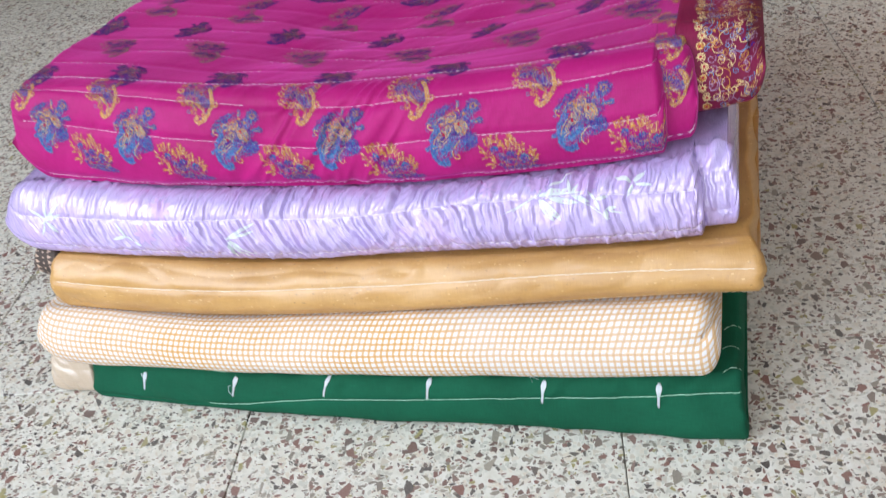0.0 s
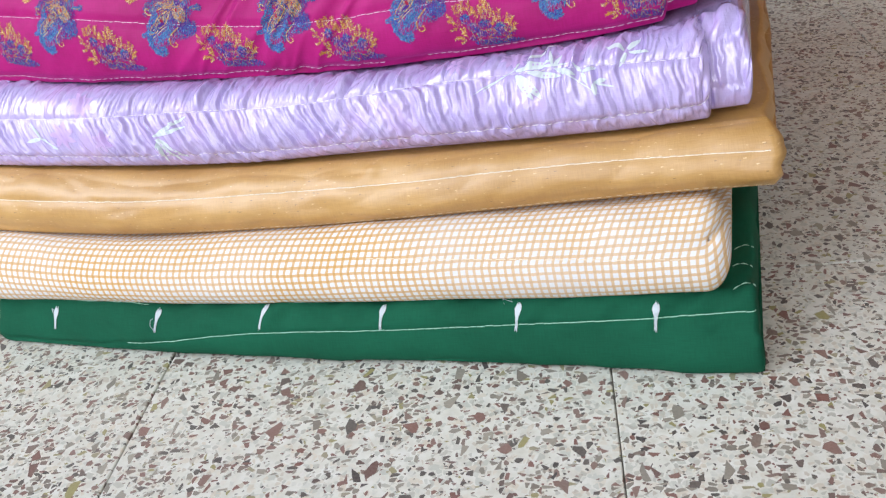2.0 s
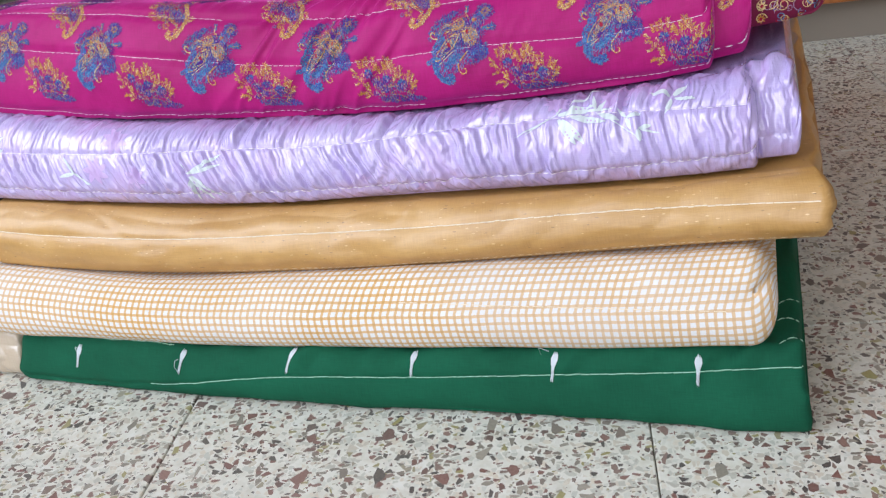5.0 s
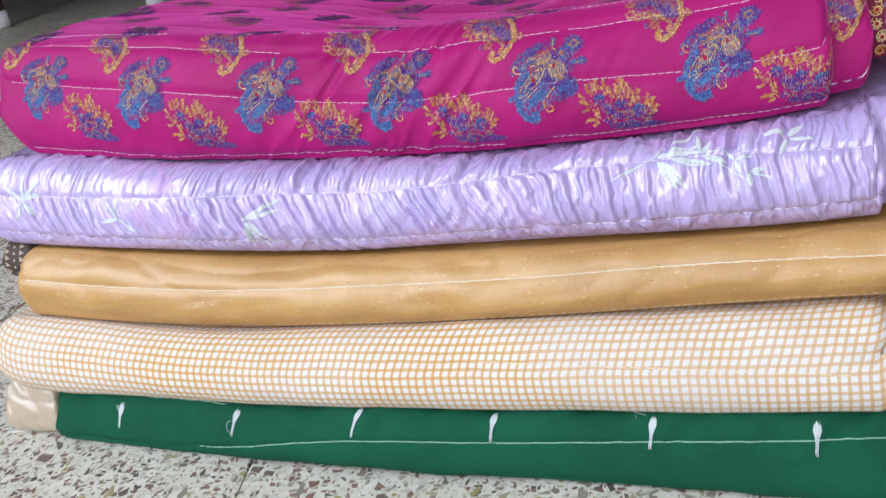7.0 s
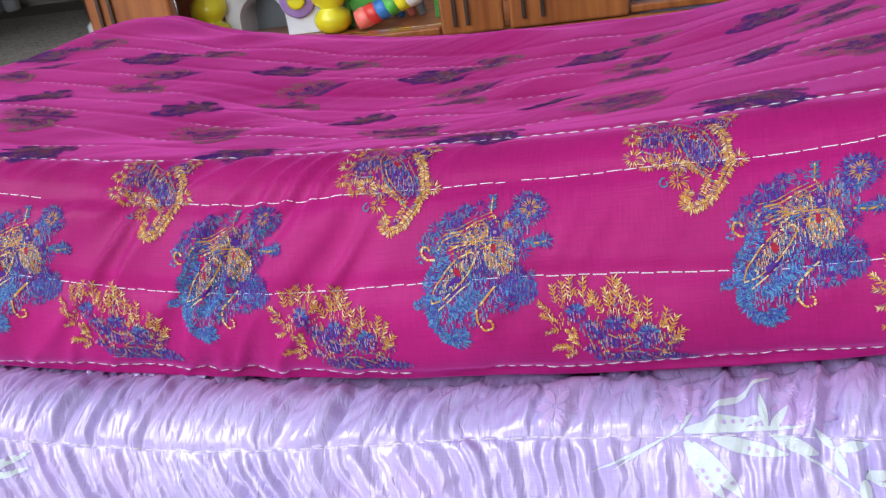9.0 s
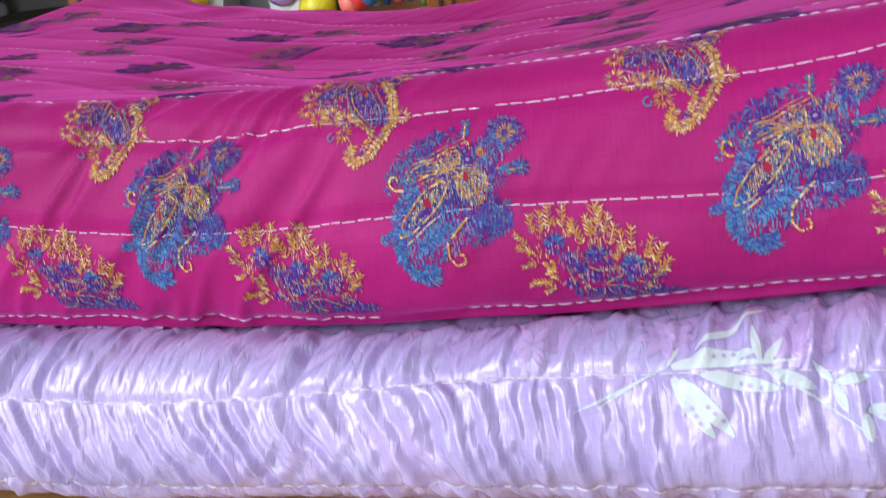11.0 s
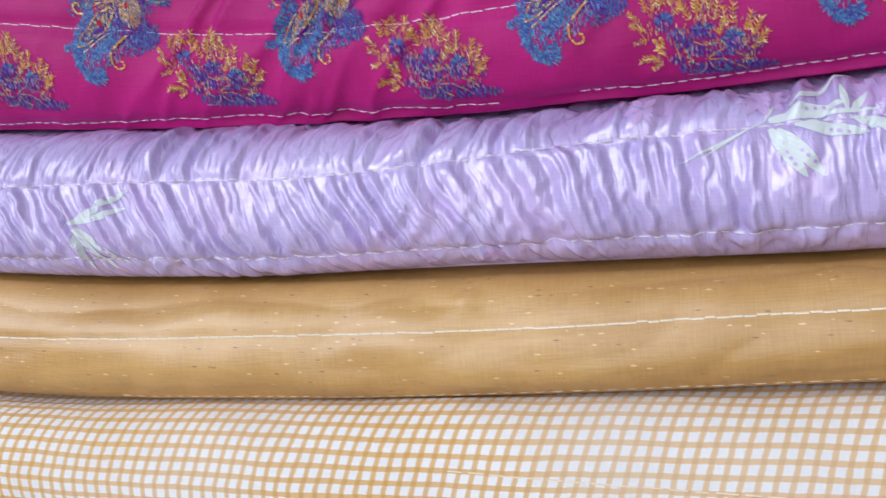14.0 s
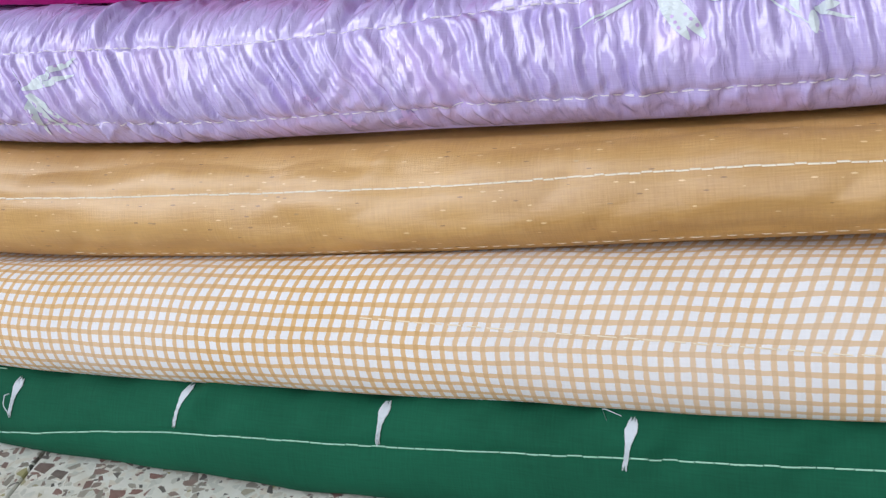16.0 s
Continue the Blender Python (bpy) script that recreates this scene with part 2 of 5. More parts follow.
white_plastic, red_plastic = plastic("white_plastic", (0.78, 0.8, 0.84)), plastic("red_plastic", (0.62, 0.04, 0.035))
yellow_plastic, green_plastic = plastic("yellow_plastic", (0.72, 0.62, 0.02)), plastic("green_plastic", (0.08, 0.36, 0.05))
purple_plastic, grey_plastic = plastic("purple_plastic", (0.36, 0.22, 0.52)), plastic("grey_plastic", (0.22, 0.25, 0.28))
coral_plastic, blue_plastic = plastic("coral_plastic", (0.75, 0.16, 0.13)), plastic("blue_plastic", (0.03, 0.16, 0.45))
sky_plastic = plastic("sky_blue_plastic", (0.06, 0.36, 0.78))
clear_glass = Mat("cabinet_glass", (0.95, 0.97, 0.96), 0.03, Transmission_Weight=1.0, IOR=1.1).m

# ---- mesh helpers ----


def link_mesh(name, verts, faces, mats, parent=None, label="", smooth=False, face_mats=None):
    me = bpy.data.meshes.new(name)
    me.from_pydata([tuple(v) for v in verts], [], [tuple(f) for f in faces])
    for mt in (mats if isinstance(mats, (list, tuple)) else [mats]):
        me.materials.append(mt)
    if face_mats is not None:
        me.polygons.foreach_set("material_index", np.asarray(face_mats, dtype=np.int32))
    if smooth:
        me.polygons.foreach_set("use_smooth", np.ones(len(me.polygons), dtype=bool))
    me.update()
    ob = new(name, me)
    if parent is not None:
        ob.parent = parent
    if label:
        ob["label"] = label
    return ob


def part(name, bm, material, parent=None, label="", smooth=False):
    me = bpy.data.meshes.new(name)
    if smooth:
        for f in bm.faces:
            f.smooth = True
    bm.to_mesh(me)
    bm.free()
    me.materials.append(material)
    ob = new(name, me)
    if parent is not None:
        ob.parent = parent
    if label:
        ob["label"] = label
    return ob


def box(x0, x1, y0, y1, z0, z1, bevel=0.0, segments=2):
    bm = bmesh.new()
    bmesh.ops.create_cube(bm, size=1.0, matrix=Matrix.LocRotScale(((x0 + x1) / 2, (y0 + y1) / 2, (z0 + z1) / 2), None, (x1 - x0, y1 - y0, z1 - z0)))
    if bevel:
        bmesh.ops.bevel(bm, geom=list(bm.edges), offset=bevel, segments=segments, affect="EDGES", profile=0.5)
    return bm


def lathe(profile, steps=24, at=(0, 0, 0), axis="Z"):
    """A turned shape from (radius, height) pairs."""
    bm = bmesh.new()
    rings = []
    for r, h in profile:
        ring = []
        for k in range(steps):
            a = 2 * math.pi * k / steps
            v = Vector((r * math.cos(a), r * math.sin(a), h))
            if axis == "Y":
                v = Vector((v.x, -v.z, v.y))
            elif axis == "X":
                v = Vector((v.z, v.x, v.y))
            ring.append(bm.verts.new(v + Vector(at)))
        rings.append(ring)
    for a, b in zip(rings, rings[1:]):
        for k in range(steps):
            bm.faces.new((a[k], a[(k + 1) % steps], b[(k + 1) % steps], b[k]))
    bm.faces.new(list(reversed(rings[0])))
    bm.faces.new(rings[-1])
    bmesh.ops.recalc_face_normals(bm, faces=list(bm.faces))
    return bm


rng = np.random.default_rng(7)
LATTICE = rng.random((256, 256))


def vnoise(x, y, seed=0):
    """Smooth lattice noise, 0 to 1."""
    x, y = np.asarray(x, float) + seed * 17.3, np.asarray(y, float) + seed * 9.7
    i, j = np.floor(x).astype(int), np.floor(y).astype(int)
    fx, fy = x - i, y - j
    fx, fy = fx * fx * (3 - 2 * fx), fy * fy * (3 - 2 * fy)
    g = lambda a, b: LATTICE[a % 256, b % 256]
    return (g(i, j) * (1 - fx) + g(i + 1, j) * fx) * (1 - fy) + (g(i, j + 1) * (1 - fx) + g(i + 1, j + 1) * fx) * fy


# ---- the room ----
X0, X1, Y0, Y1, H = WIN_X, 1.9, -2.45, 3.3, 2.75
TILE, JX, JY = 0.3, 0.0725, 0.635


def room():
    floor = part("floor", box(X0, X1, Y0, Y1, -0.06, -0.0035), grout)
    tagged(floor, "speckled cream terrazzo tile floor with dark cement joints", "floor", kind="structure")
    top = part("ceiling", box(X0, X1, Y0, Y1, H, H + 0.1), ceiling_paint)
    tagged(top, "plain white painted plaster ceiling", "ceiling", kind="structure")
    for name, b in (("wall_east", (X1, X1 + 0.12, Y0, Y1)), ("wall_north", (X0 - 0.12, X1 + 0.12, Y1, Y1 + 0.12))):
        tagged(part(name, box(*b, -0.06, H), wall_paint), "plain cream painted plaster wall", "wall", kind="structure")
    bm = bmesh.new()
    x0, x1 = WIN_X - 0.14, WIN_X - 0.001
    for y0, y1, z0, z1 in ((Y0, WIN_Y0, -0.06, H), (WIN_Y1, Y1, -0.06, H), (WIN_Y0, WIN_Y1, -0.06, WIN_Z0), (WIN_Y0, WIN_Y1, WIN_Z1, H)):
        bmesh.ops.create_cube(bm, size=1.0, matrix=Matrix.LocRotScale(((x0 + x1) / 2, (y0 + y1) / 2, (z0 + z1) / 2), None, (x1 - x0, y1 - y0, z1 - z0)))
    bs = bmesh.new()
    for xa, xb, za, zb in ((X0 - 0.12, DOOR_X0, -0.06, H), (DOOR_X1, X1 + 0.12, -0.06, H), (DOOR_X0, DOOR_X1, DOOR_Z1, H)):
        bmesh.ops.create_cube(bs, size=1.0, matrix=Matrix.LocRotScale(((xa + xb) / 2, Y0 - 0.06, (za + zb) / 2), None, (xb - xa, 0.118, zb - za)))
    tagged(part("wall_south", bs, wall_paint), "cream painted plaster wall with a wide open doorway", "wall", kind="structure")
    tagged(part("wall_west", bm, wall_paint), "cream painted plaster wall with a wide window", "wall", kind="structure")
    return floor


floor = room()

# ---- quilts ----


def front(x, z):
    """Depth of the stack's sloping front face."""
    return 0.544 - 0.17 * x + 0.5 * z


def curve(*pairs):
    xs, zs = [p[0] for p in pairs], [p[1] for p in pairs]
    fine = np.linspace(xs[0] - 0.06, xs[-1] + 0.06, 90)
    vals = np.interp(fine, xs, zs)
    vals = np.convolve(np.pad(vals, 5, mode="edge"), np.ones(11) / 11, mode="valid")
    return lambda x: np.interp(x, fine, vals)


SEAM_FLOOR = lambda x: 0.0 * np.asarray(x) + 0.001
SEAM_GREEN = curve((-0.40, 0.041), (-0.3, 0.036), (-0.2, 0.0345), (-0.05, 0.0385), (0.04, 0.042), (0.12, 0.045), (0.17, 0.049))
SEAM_CHECK = curve((-0.40, 0.085), (-0.33, 0.080), (-0.23, 0.0780), (-0.14, 0.0805), (-0.04, 0.0860), (0.045, 0.0925), (0.12, 0.0975), (0.18, 0.101))
SEAM_GOLD = curve((-0.41, 0.128), (-0.3, 0.123), (-0.22, 0.1205), (-0.12, 0.122), (-0.04, 0.1255), (0.04, 0.1285), (0.12, 0.133), (0.18, 0.140))
SEAM_LAV = curve((-0.40, 0.182), (-0.3, 0.176), (-0.2, 0.1715), (-0.12, 0.170), (-0.03, 0.173), (0.05, 0.1775), (0.09, 0.181), (0.145, 0.191), (0.19, 0.198))
CREST = curve((-0.40, 0.25), (-0.3, 0.25), (-0.2, 0.243), (-0.1, 0.240), (0.0, 0.243), (0.12, 0.253), (0.2, 0.256))


def quilt_top(x, y, zt, yt):
    """Height of the uppermost quilt's top, which sags behind its front roll."""
    d = np.clip((y - yt) / 0.36, 0, 1)
    sag = 0.022 * np.sin(np.pi * np.clip(d * 1.15, 0, 1)) * np.exp(-((x + 0.08) / 0.22) ** 2)
    back = -0.041 * d ** 2
    knob = 0.020 * np.exp(-(((x + 0.368) / 0.045) ** 2 + ((d - 0.95) / 0.25) ** 2)) + 0.004 * np.exp(-(((x + 0.28) / 0.06) ** 2 + ((d - 0.9) / 0.3) ** 2))
    right = 0.012 * np.clip((x - 0.02) / 0.14, 0, 1) * np.sin(np.pi * np.clip(d, 0, 1) * 0.5)
    lumps = 0.006 * (vnoise(x * 22, y * 22, 3) - 0.5)
    return zt - sag + back + knob + right + lumps * np.clip(d * 6, 0, 1)


class Sheet:
    """One folded layer, swept along x: underside, bulging front, top. Points are found again by (x, arc) with arc in metres up from the front's lower seam."""

    def __init__(self, x0, x1, low, high, bulge, deep=0.36, left=0.02, right=0.006, back=0.0, step=0.0016, front_n=60, top_n=18,
                 crown=None, relief=None, anchor=0.5, taper=0.0, edge=None):
        xs = np.linspace(x0, x1, int((x1 - x0) / step) + 1)
        if left > 0.004:
            xs = np.unique(np.concatenate([xs, x0 + left * (1 - np.cos(np.linspace(0, np.pi / 2, 14)))]))
        if right > 0.004:
            xs = np.unique(np.concatenate([xs, x1 - right * (1 - np.cos(np.linspace(0, np.pi / 2, 14)))]))
        xs = xs[np.concatenate([[True], np.diff(xs) > 1.5e-4])]
        xs[-1] = x1
        X = xs[:, None]
        zb, zt = low(X) + 0.0008, high(X) - 0.0008
        back = back(X) if callable(back) else back
        yb, yt = front(X, zb) + back, front(X, zt) + back
        dl, dr = np.clip((X - x0) / max(left, 1e-4), 0, 1), np.clip((x1 - X) / max(right, 1e-4), 0, 1)
        e = np.sqrt(1 - (1 - dl) ** 2) * np.sqrt(1 - (1 - dr) ** 2)
        e = np.clip(e, 0.1, 1)
        amp = bulge * (1 - taper * np.clip((x0 + 0.16 - X) / 0.16, 0, 1))
        b = np.linspace(1, 0, 8)[None, :-1]
        w = np.linspace(0, 1, front_n)[None]
        w = 0.5 - 0.5 * np.cos(np.pi * w) * (0.35 + 0.65 * np.abs(np.cos(np.pi * w)) ** 0.3)
        puff = (1 - np.abs(2 * w - 1) ** 2.6) ** 0.62 * amp
        chord = np.sqrt((yt - yb) ** 2 + (zt - zb) ** 2)
        ny, nz = -(zt - zb) / chord, (yt - yb) / chord
        g = np.linspace(0, 1, top_n + 1)[None, 1:] ** 1.25
        Y = np.concatenate([yb + deep * b, yb + (yt - yb) * w + ny * puff, yt + deep * g], 1)
        Zt = zt + 0 * g if crown is None else crown(X, yt + deep * g, zt, yt)
        Z = np.concatenate([zb + 0 * b, zb + (zt - zb) * w + nz * puff, Zt], 1)
        mid = zb + (zt - zb) * anchor
        Z = mid + (Z - mid) * e
        Y = Y + (1 - e) * max(left, right) * 0.45
        XX = X + 0.18 * (Y - front(X, Z) - back)
        if edge is not None:
            XX = XX + edge(X, Y, Z)
        P = np.stack([XX, Y, Z], -1)
        self.first = b.shape[1]
        arc = np.concatenate([np.zeros((len(xs), 1)), np.cumsum(np.sqrt(np.diff(Y, axis=1) ** 2 + np.diff(Z, axis=1) ** 2), 1)], 1)
        arc -= arc[:, self.first:self.first + 1]
        self.xs, self.arc, self.e = xs, arc, e
        self.length = arc[:, self.first + front_n - 1]
        if relief is not None:
            live = np.clip((np.arange(P.shape[1]) - self.first + 1) / 4, 0, 1)[None] * np.clip(e * 1.4 - 0.3, 0, 1)
            P = P + self.normals(P) * (relief(X + 0 * arc, arc, self.length[:, None]) * live)[..., None]
        self.P = P
        self.N = self.normals(P)

    @staticmethod
    def normals(P):
        n = np.cross(np.gradient(P, axis=0), np.gradient(P, axis=1))
        return n / (np.linalg.norm(n, axis=-1, keepdims=True) + 1e-12)

    def at(self, x, s, lift=0.0):
        """Points on the sheet at x and arc s, lifted by that much."""
        x, s = np.atleast_1d(np.asarray(x, float)), np.atleast_1d(np.asarray(s, float))
        fi = np.interp(x, self.xs, np.arange(len(self.xs)))
        i = np.minimum(fi.astype(int), len(self.xs) - 2)
        r = fi - i
        row = self.arc[i] * (1 - r)[:, None] + self.arc[i + 1] * r[:, None]
        j = np.clip((row <= s[:, None]).sum(1) - 1, 0, row.shape[1] - 2)
        k = np.arange(len(x))
        q = np.clip((s - row[k, j]) / np.maximum(row[k, j + 1] - row[k, j], 1e-9), 0, 1)[:, None]
        r, out = r[:, None], 0
        for arr, h in ((self.P, 1.0), (self.N, lift)):
            if h:
                out = out + h * ((arr[i, j] * (1 - q) + arr[i, j + 1] * q) * (1 - r) + (arr[i + 1, j] * (1 - q) + arr[i + 1, j + 1] * q) * r)
        return out

    def mesh(self, name, material, parent, label=""):
        nx, ns = self.P.shape[:2]
        idx = np.arange(nx * ns).reshape(nx, ns)
        a, b, c, d = idx[:-1, :-1], idx[1:, :-1], idx[1:, 1:], idx[:-1, 1:]
        quads = np.stack([a, b, c, d], -1).reshape(-1, 4)
        shut = np.stack([idx[:-1, -1], idx[1:, -1], idx[1:, 0], idx[:-1, 0]], -1)
        faces = [tuple(q) for q in quads] + [tuple(q) for q in shut] + [tuple(idx[0]), tuple(idx[-1][::-1])]
        ob = link_mesh(name, self.P.reshape(-1, 3), faces, material, parent, label, smooth=True)
        me = ob.data
        uv = me.uv_layers.new(name="UVMap")
        flat = np.stack([np.repeat(self.xs, ns), self.arc.reshape(-1)], -1)
        loops = np.zeros(len(me.loops), dtype=np.int32)
        me.loops.foreach_get("vertex_index", loops)
        uv.data.foreach_set("uv", flat[loops].reshape(-1))
        for p in list(me.polygons)[-2:]:
            p.use_smooth = False
        return ob


def stitches(sheet, name, path, material, parent, dash=0.0042, gap=0.0022, wide=0.0007, lift=0.00035, span=None, label="", skip=0.0):
    """A running stitch: short raised thread pieces along arc = path(x)."""
    verts, faces = [], []
    x, end = span or (sheet.xs[0] + 0.012, sheet.xs[-1] - 0.004)
    r = random.Random(len(name) * 31 + int(abs(x) * 1000))
    while x < end:
        l = dash * r.uniform(0.75, 1.25)
        if skip and vnoise(x * 30, len(name) + path(x) * 90, 71) < skip:
            x += l + gap
            continue
        k = 4
        px = np.linspace(x, min(x + l, end), k)
        ps = np.array([path(v) for v in px]) + r.uniform(-0.0002, 0.0002)
        up = sheet.at(px, ps + wide / 2, lift * 0.4)
        mid = sheet.at(px, ps, lift * 1.9)
        dn = sheet.at(px, ps - wide / 2, lift * 0.4)
        o = len(verts)
        for t in range(k):
            dip = 0.0 if 0 < t < k - 1 else 1.0
            verts += [up[t], mid[t] * (1 - dip) + (up[t] + dn[t]) / 2 * dip, dn[t]]
        for t in range(k - 1):
            for h in (0, 1):
                faces.append((o + 3 * t + h, o + 3 * t + h + 1, o + 3 * t + h + 4, o + 3 * t + h + 3))
        x += l + gap * r.uniform(0.7, 1.3)
    return tagged(link_mesh(name, verts, faces, material, parent, label, smooth=True), kind="stuff")


def quilt(name, label):
    ob = new(name)
    ob.location = (0, 0, 0)
    return tagged(ob, label, "quilt", group="stacked folded quilts")


def ragged(amount):
    return lambda X, Y, Z: amount * (vnoise(Z * 150 + 3, Y * 60, 5) - 0.5) * np.clip((X - 0.135) / 0.02, 0, 1)


# green quilt on the floor
green = quilt("green_quilt", "folded dark green cotton quilt with white dashes, lowest on the floor")


def green_relief(x, s, L):
    soft = 0.004 * (vnoise(x * 14, s * 30, 11) - 0.5) + 0.0028 * (vnoise(x * 45 + s * 60, s * 22, 12) - 0.5) + 0.0040 * np.clip((s - 0.022) / 0.01, 0, 1) * (vnoise(x * 95 - s * 70, s * 40, 13) - 0.5)
    return soft - 0.0010 * np.exp(-((s - green_line(x)) / 0.0022) ** 2)


GREEN_LINE = curve((-0.30, 0.003), (-0.243, 0.0095), (-0.215, 0.0150), (-0.186, 0.0186), (-0.124, 0.0228), (-0.07, 0.0238), (-0.012, 0.0275), (0.05, 0.0315), (0.102, 0.0345), (0.156, 0.0405))
green_line = lambda x: GREEN_LINE(x)
green_sheet = Sheet(-0.381, 0.160, SEAM_FLOOR, SEAM_GREEN, 0.009, back=lambda x: 0.005 + 0.06 * np.clip(-0.22 - x, 0, 1), left=0.016, right=0.003, relief=green_relief, step=0.002, taper=0.3, anchor=0.1, edge=ragged(0.004))
green_sheet.mesh("cover", green_cotton, green)
stitches(green_sheet, "stitching", green_line, thread_green, green, 0.005, 0.0003, 0.00055, span=(-0.262, 0.158))
stitches(green_sheet, "stitching", lambda x: np.interp(x, [-0.36, -0.27, -0.2], [0.037, 0.038, 0.040]), thread_green, green, 0.005, 0.0003, 0.00055, span=(-0.35, -0.24))


def white_dash(x, s, lean, seed):
    """A woven dash: a few threads that run up a stem and splay into a broad head."""
    r, verts, faces = random.Random(seed), [], []
    rows, cols = 22, 15
    low = [r.uniform(-0.0012, 0.0012) for _ in range(cols)]
    top = [r.uniform(0.0148, 0.0174) for _ in range(cols)]
    for t in np.linspace(0, 1, rows):
        for c in range(cols):
            side = 2 * c / (cols - 1) - 1
            h = low[c] + (top[c] - low[c]) * t
            spread = 0.0008 + 0.0013 * math.exp(-((h - 0.0126) / 0.0034) ** 2)
            rib = 0.0003 + 0.0004 * (c % 2)
            verts.append(green_sheet.at([x + lean * h + side * spread + 0.0001 * math.sin(40 * t + c)], [s + h], rib)[0])
    for k in range(rows - 1):
        for c in range(cols - 1):
            a = k * cols + c
            faces.append((a, a + 1, a + cols + 1, a + cols))
    return link_mesh("woven_dash", verts, faces, dash_white, green, "white woven spoon-shaped dash", smooth=True)


for n, (dx, ds, lean) in enumerate(((-0.3235, 0.0146, 0.36), (-0.2360, 0.0191, 0.26), (-0.1560, 0.0232, 0.38), (-0.0712, 0.0246, 0.18), (0.0168, 0.0256, 0.2), (0.1000, 0.0268, 0.1))):
    white_dash(dx + 0.0018, ds + 0.0006, lean, n)
lining = Sheet(-0.421, -0.373, SEAM_FLOOR, lambda x: SEAM_GREEN(x) - 0.002, 0.008, left=0.010, right=0.003, back=0.020, anchor=0.2, step=0.0012, relief=lambda x, s, L: 0.0022 * (np.abs(2 * vnoise(x * 90 + s * 60, s * 80, 15) - 1) - 0.5))
lining.mesh("lining", beige_lining, green, "beige lining wrapped in clear plastic")

for gs in (0.052, 0.074, 0.096):
    stitches(green_sheet, "stitching", lambda x, gs=gs: gs + 0.006 * math.sin((x - 0.145) * 210), thread_green, green, 0.004, 0.0008, 0.0006, span=(0.1465, 0.1575))

# checked quilt
checked = quilt("checked_quilt", "folded white and ochre checked cotton quilt between green and gold ones")


def check_relief(x, s, L):
    return 0.006 * (vnoise(x * 9, s * 14, 21) - 0.5) + 0.002 * (vnoise(x * 30 + s * 40, s * 20, 22) - 0.5) - 0.0045 * np.exp(-((s - 0.033 - 0.2 * (0.147 - x)) / 0.0045) ** 2) * np.clip((x - 0.118) / 0.02, 0, 1)


check_sheet = Sheet(-0.417, 0.147, SEAM_GREEN, SEAM_CHECK, 0.016, left=0.035, right=0.016, relief=check_relief, step=0.002, taper=0.35)
check_sheet.mesh("cover", checked_cotton, checked)
stitches(check_sheet, "stitching", lambda x: 0.0335 - 0.05 * x, thread_cream, checked, 0.005, 0.002, 0.0005, span=(-0.07, 0.12))

# gold quilt
gold = quilt("gold_quilt", "folded plain gold silk quilt with a running stitch")
GOLD_LINE = curve((-0.38, 0.027), (-0.238, 0.0285), (-0.106, 0.0295), (-0.083, 0.0285), (-0.04, 0.0285), (0.02, 0.029), (0.1, 0.028), (0.17, 0.025))


def gold_relief(x, s, L):
    soft = 0.006 * (vnoise(x * 8 + 5, s * 16, 31) - 0.5) + 0.0026 * np.abs(2 * vnoise(x * 17 + s * 22, s * 30, 32) - 1) + 0.0014 * np.abs(2 * vnoise(x * 44 - s * 40, s * 50, 38) - 1) - 0.002 + 0.0007 * (vnoise(x * 70 + s * 50, s * 80, 33) - 0.5)
    low = 0.0170 + 0.009 * (vnoise(x * 13, 0.3, 34) - 0.5) + 0.005 * (vnoise(x * 41, 0.7, 35) - 0.5)
    high = 0.038 + 0.014 * (vnoise(x * 15, 0.5, 36) - 0.5) + 0.006 * (vnoise(x * 40, 0.2, 37) - 0.5)
    bend = lambda d: np.sqrt(d * d + 0.0014 ** 2)
    fold = 0.0022 * np.exp(-(((x + 0.062 - 0.35 * (s - 0.04)) / 0.006) ** 2)) * np.clip((s - 0.03) / 0.01, 0, 1)
    return np.maximum(soft + 0.0056 - 0.20 * bend(s - low) - 0.12 * bend(s - high) + fold, -0.0010 + 0.3 * soft) * np.clip(s / 0.012, 0.1, 1) - 0.0006 * np.exp(-((s - GOLD_LINE(x)) / 0.0025) ** 2)


gold_sheet = Sheet(-0.386, 0.176, SEAM_CHECK, SEAM_GOLD, 0.013, left=0.010, right=0.004, relief=gold_relief, step=0.002, taper=0.3, edge=ragged(0.007))
gold_sheet.mesh("cover", gold_silk, gold)
stitches(gold_sheet, "stitching", lambda x: GOLD_LINE(x), thread_ivory, gold, 0.0040, 0.0003, 0.0006, lift=0.0003, span=(-0.375, 0.170))
stitches(gold_sheet, "stitching", lambda x: 0.0035, thread_cream, gold, 0.0036, 0.0020, 0.0004, lift=0.0002, span=(-0.2, 0.170))
gold_border = Sheet(-0.407, -0.380, lambda x: SEAM_CHECK(x) + 0.018, SEAM_GOLD, 0.007, left=0.008, right=0.003, back=0.010, step=0.002)
gold_border.mesh("border", black_border, gold, "black patterned border strip")


def zigzag(sheet, parent):
    verts, faces = [], []
    for col, x in enumerate((-0.402, -0.396, -0.390)):
        for row in range(7):
            s = 0.004 + row * 0.0046
            tri = [(x, s), (x + 0.0042, s + 0.0019), (x, s + 0.0036)] if col != 1 else [(x + 0.001, s), (x + 0.003, s + 0.0008), (x + 0.001, s + 0.0024)]
            p = sheet.at([t[0] for t in tri], [t[1] for t in tri], 0.0004)
            faces.append(tuple(range(len(verts), len(verts) + 3)))
            verts += list(p)
    link_mesh("zigzag_pattern", verts, faces, thread_tan, parent, "tan zigzag weave")


zigzag(gold_border, gold)

# lavender quilt
lavender = quilt("lavender_quilt", "folded lavender satin quilt with gathered crinkles and leaf print")


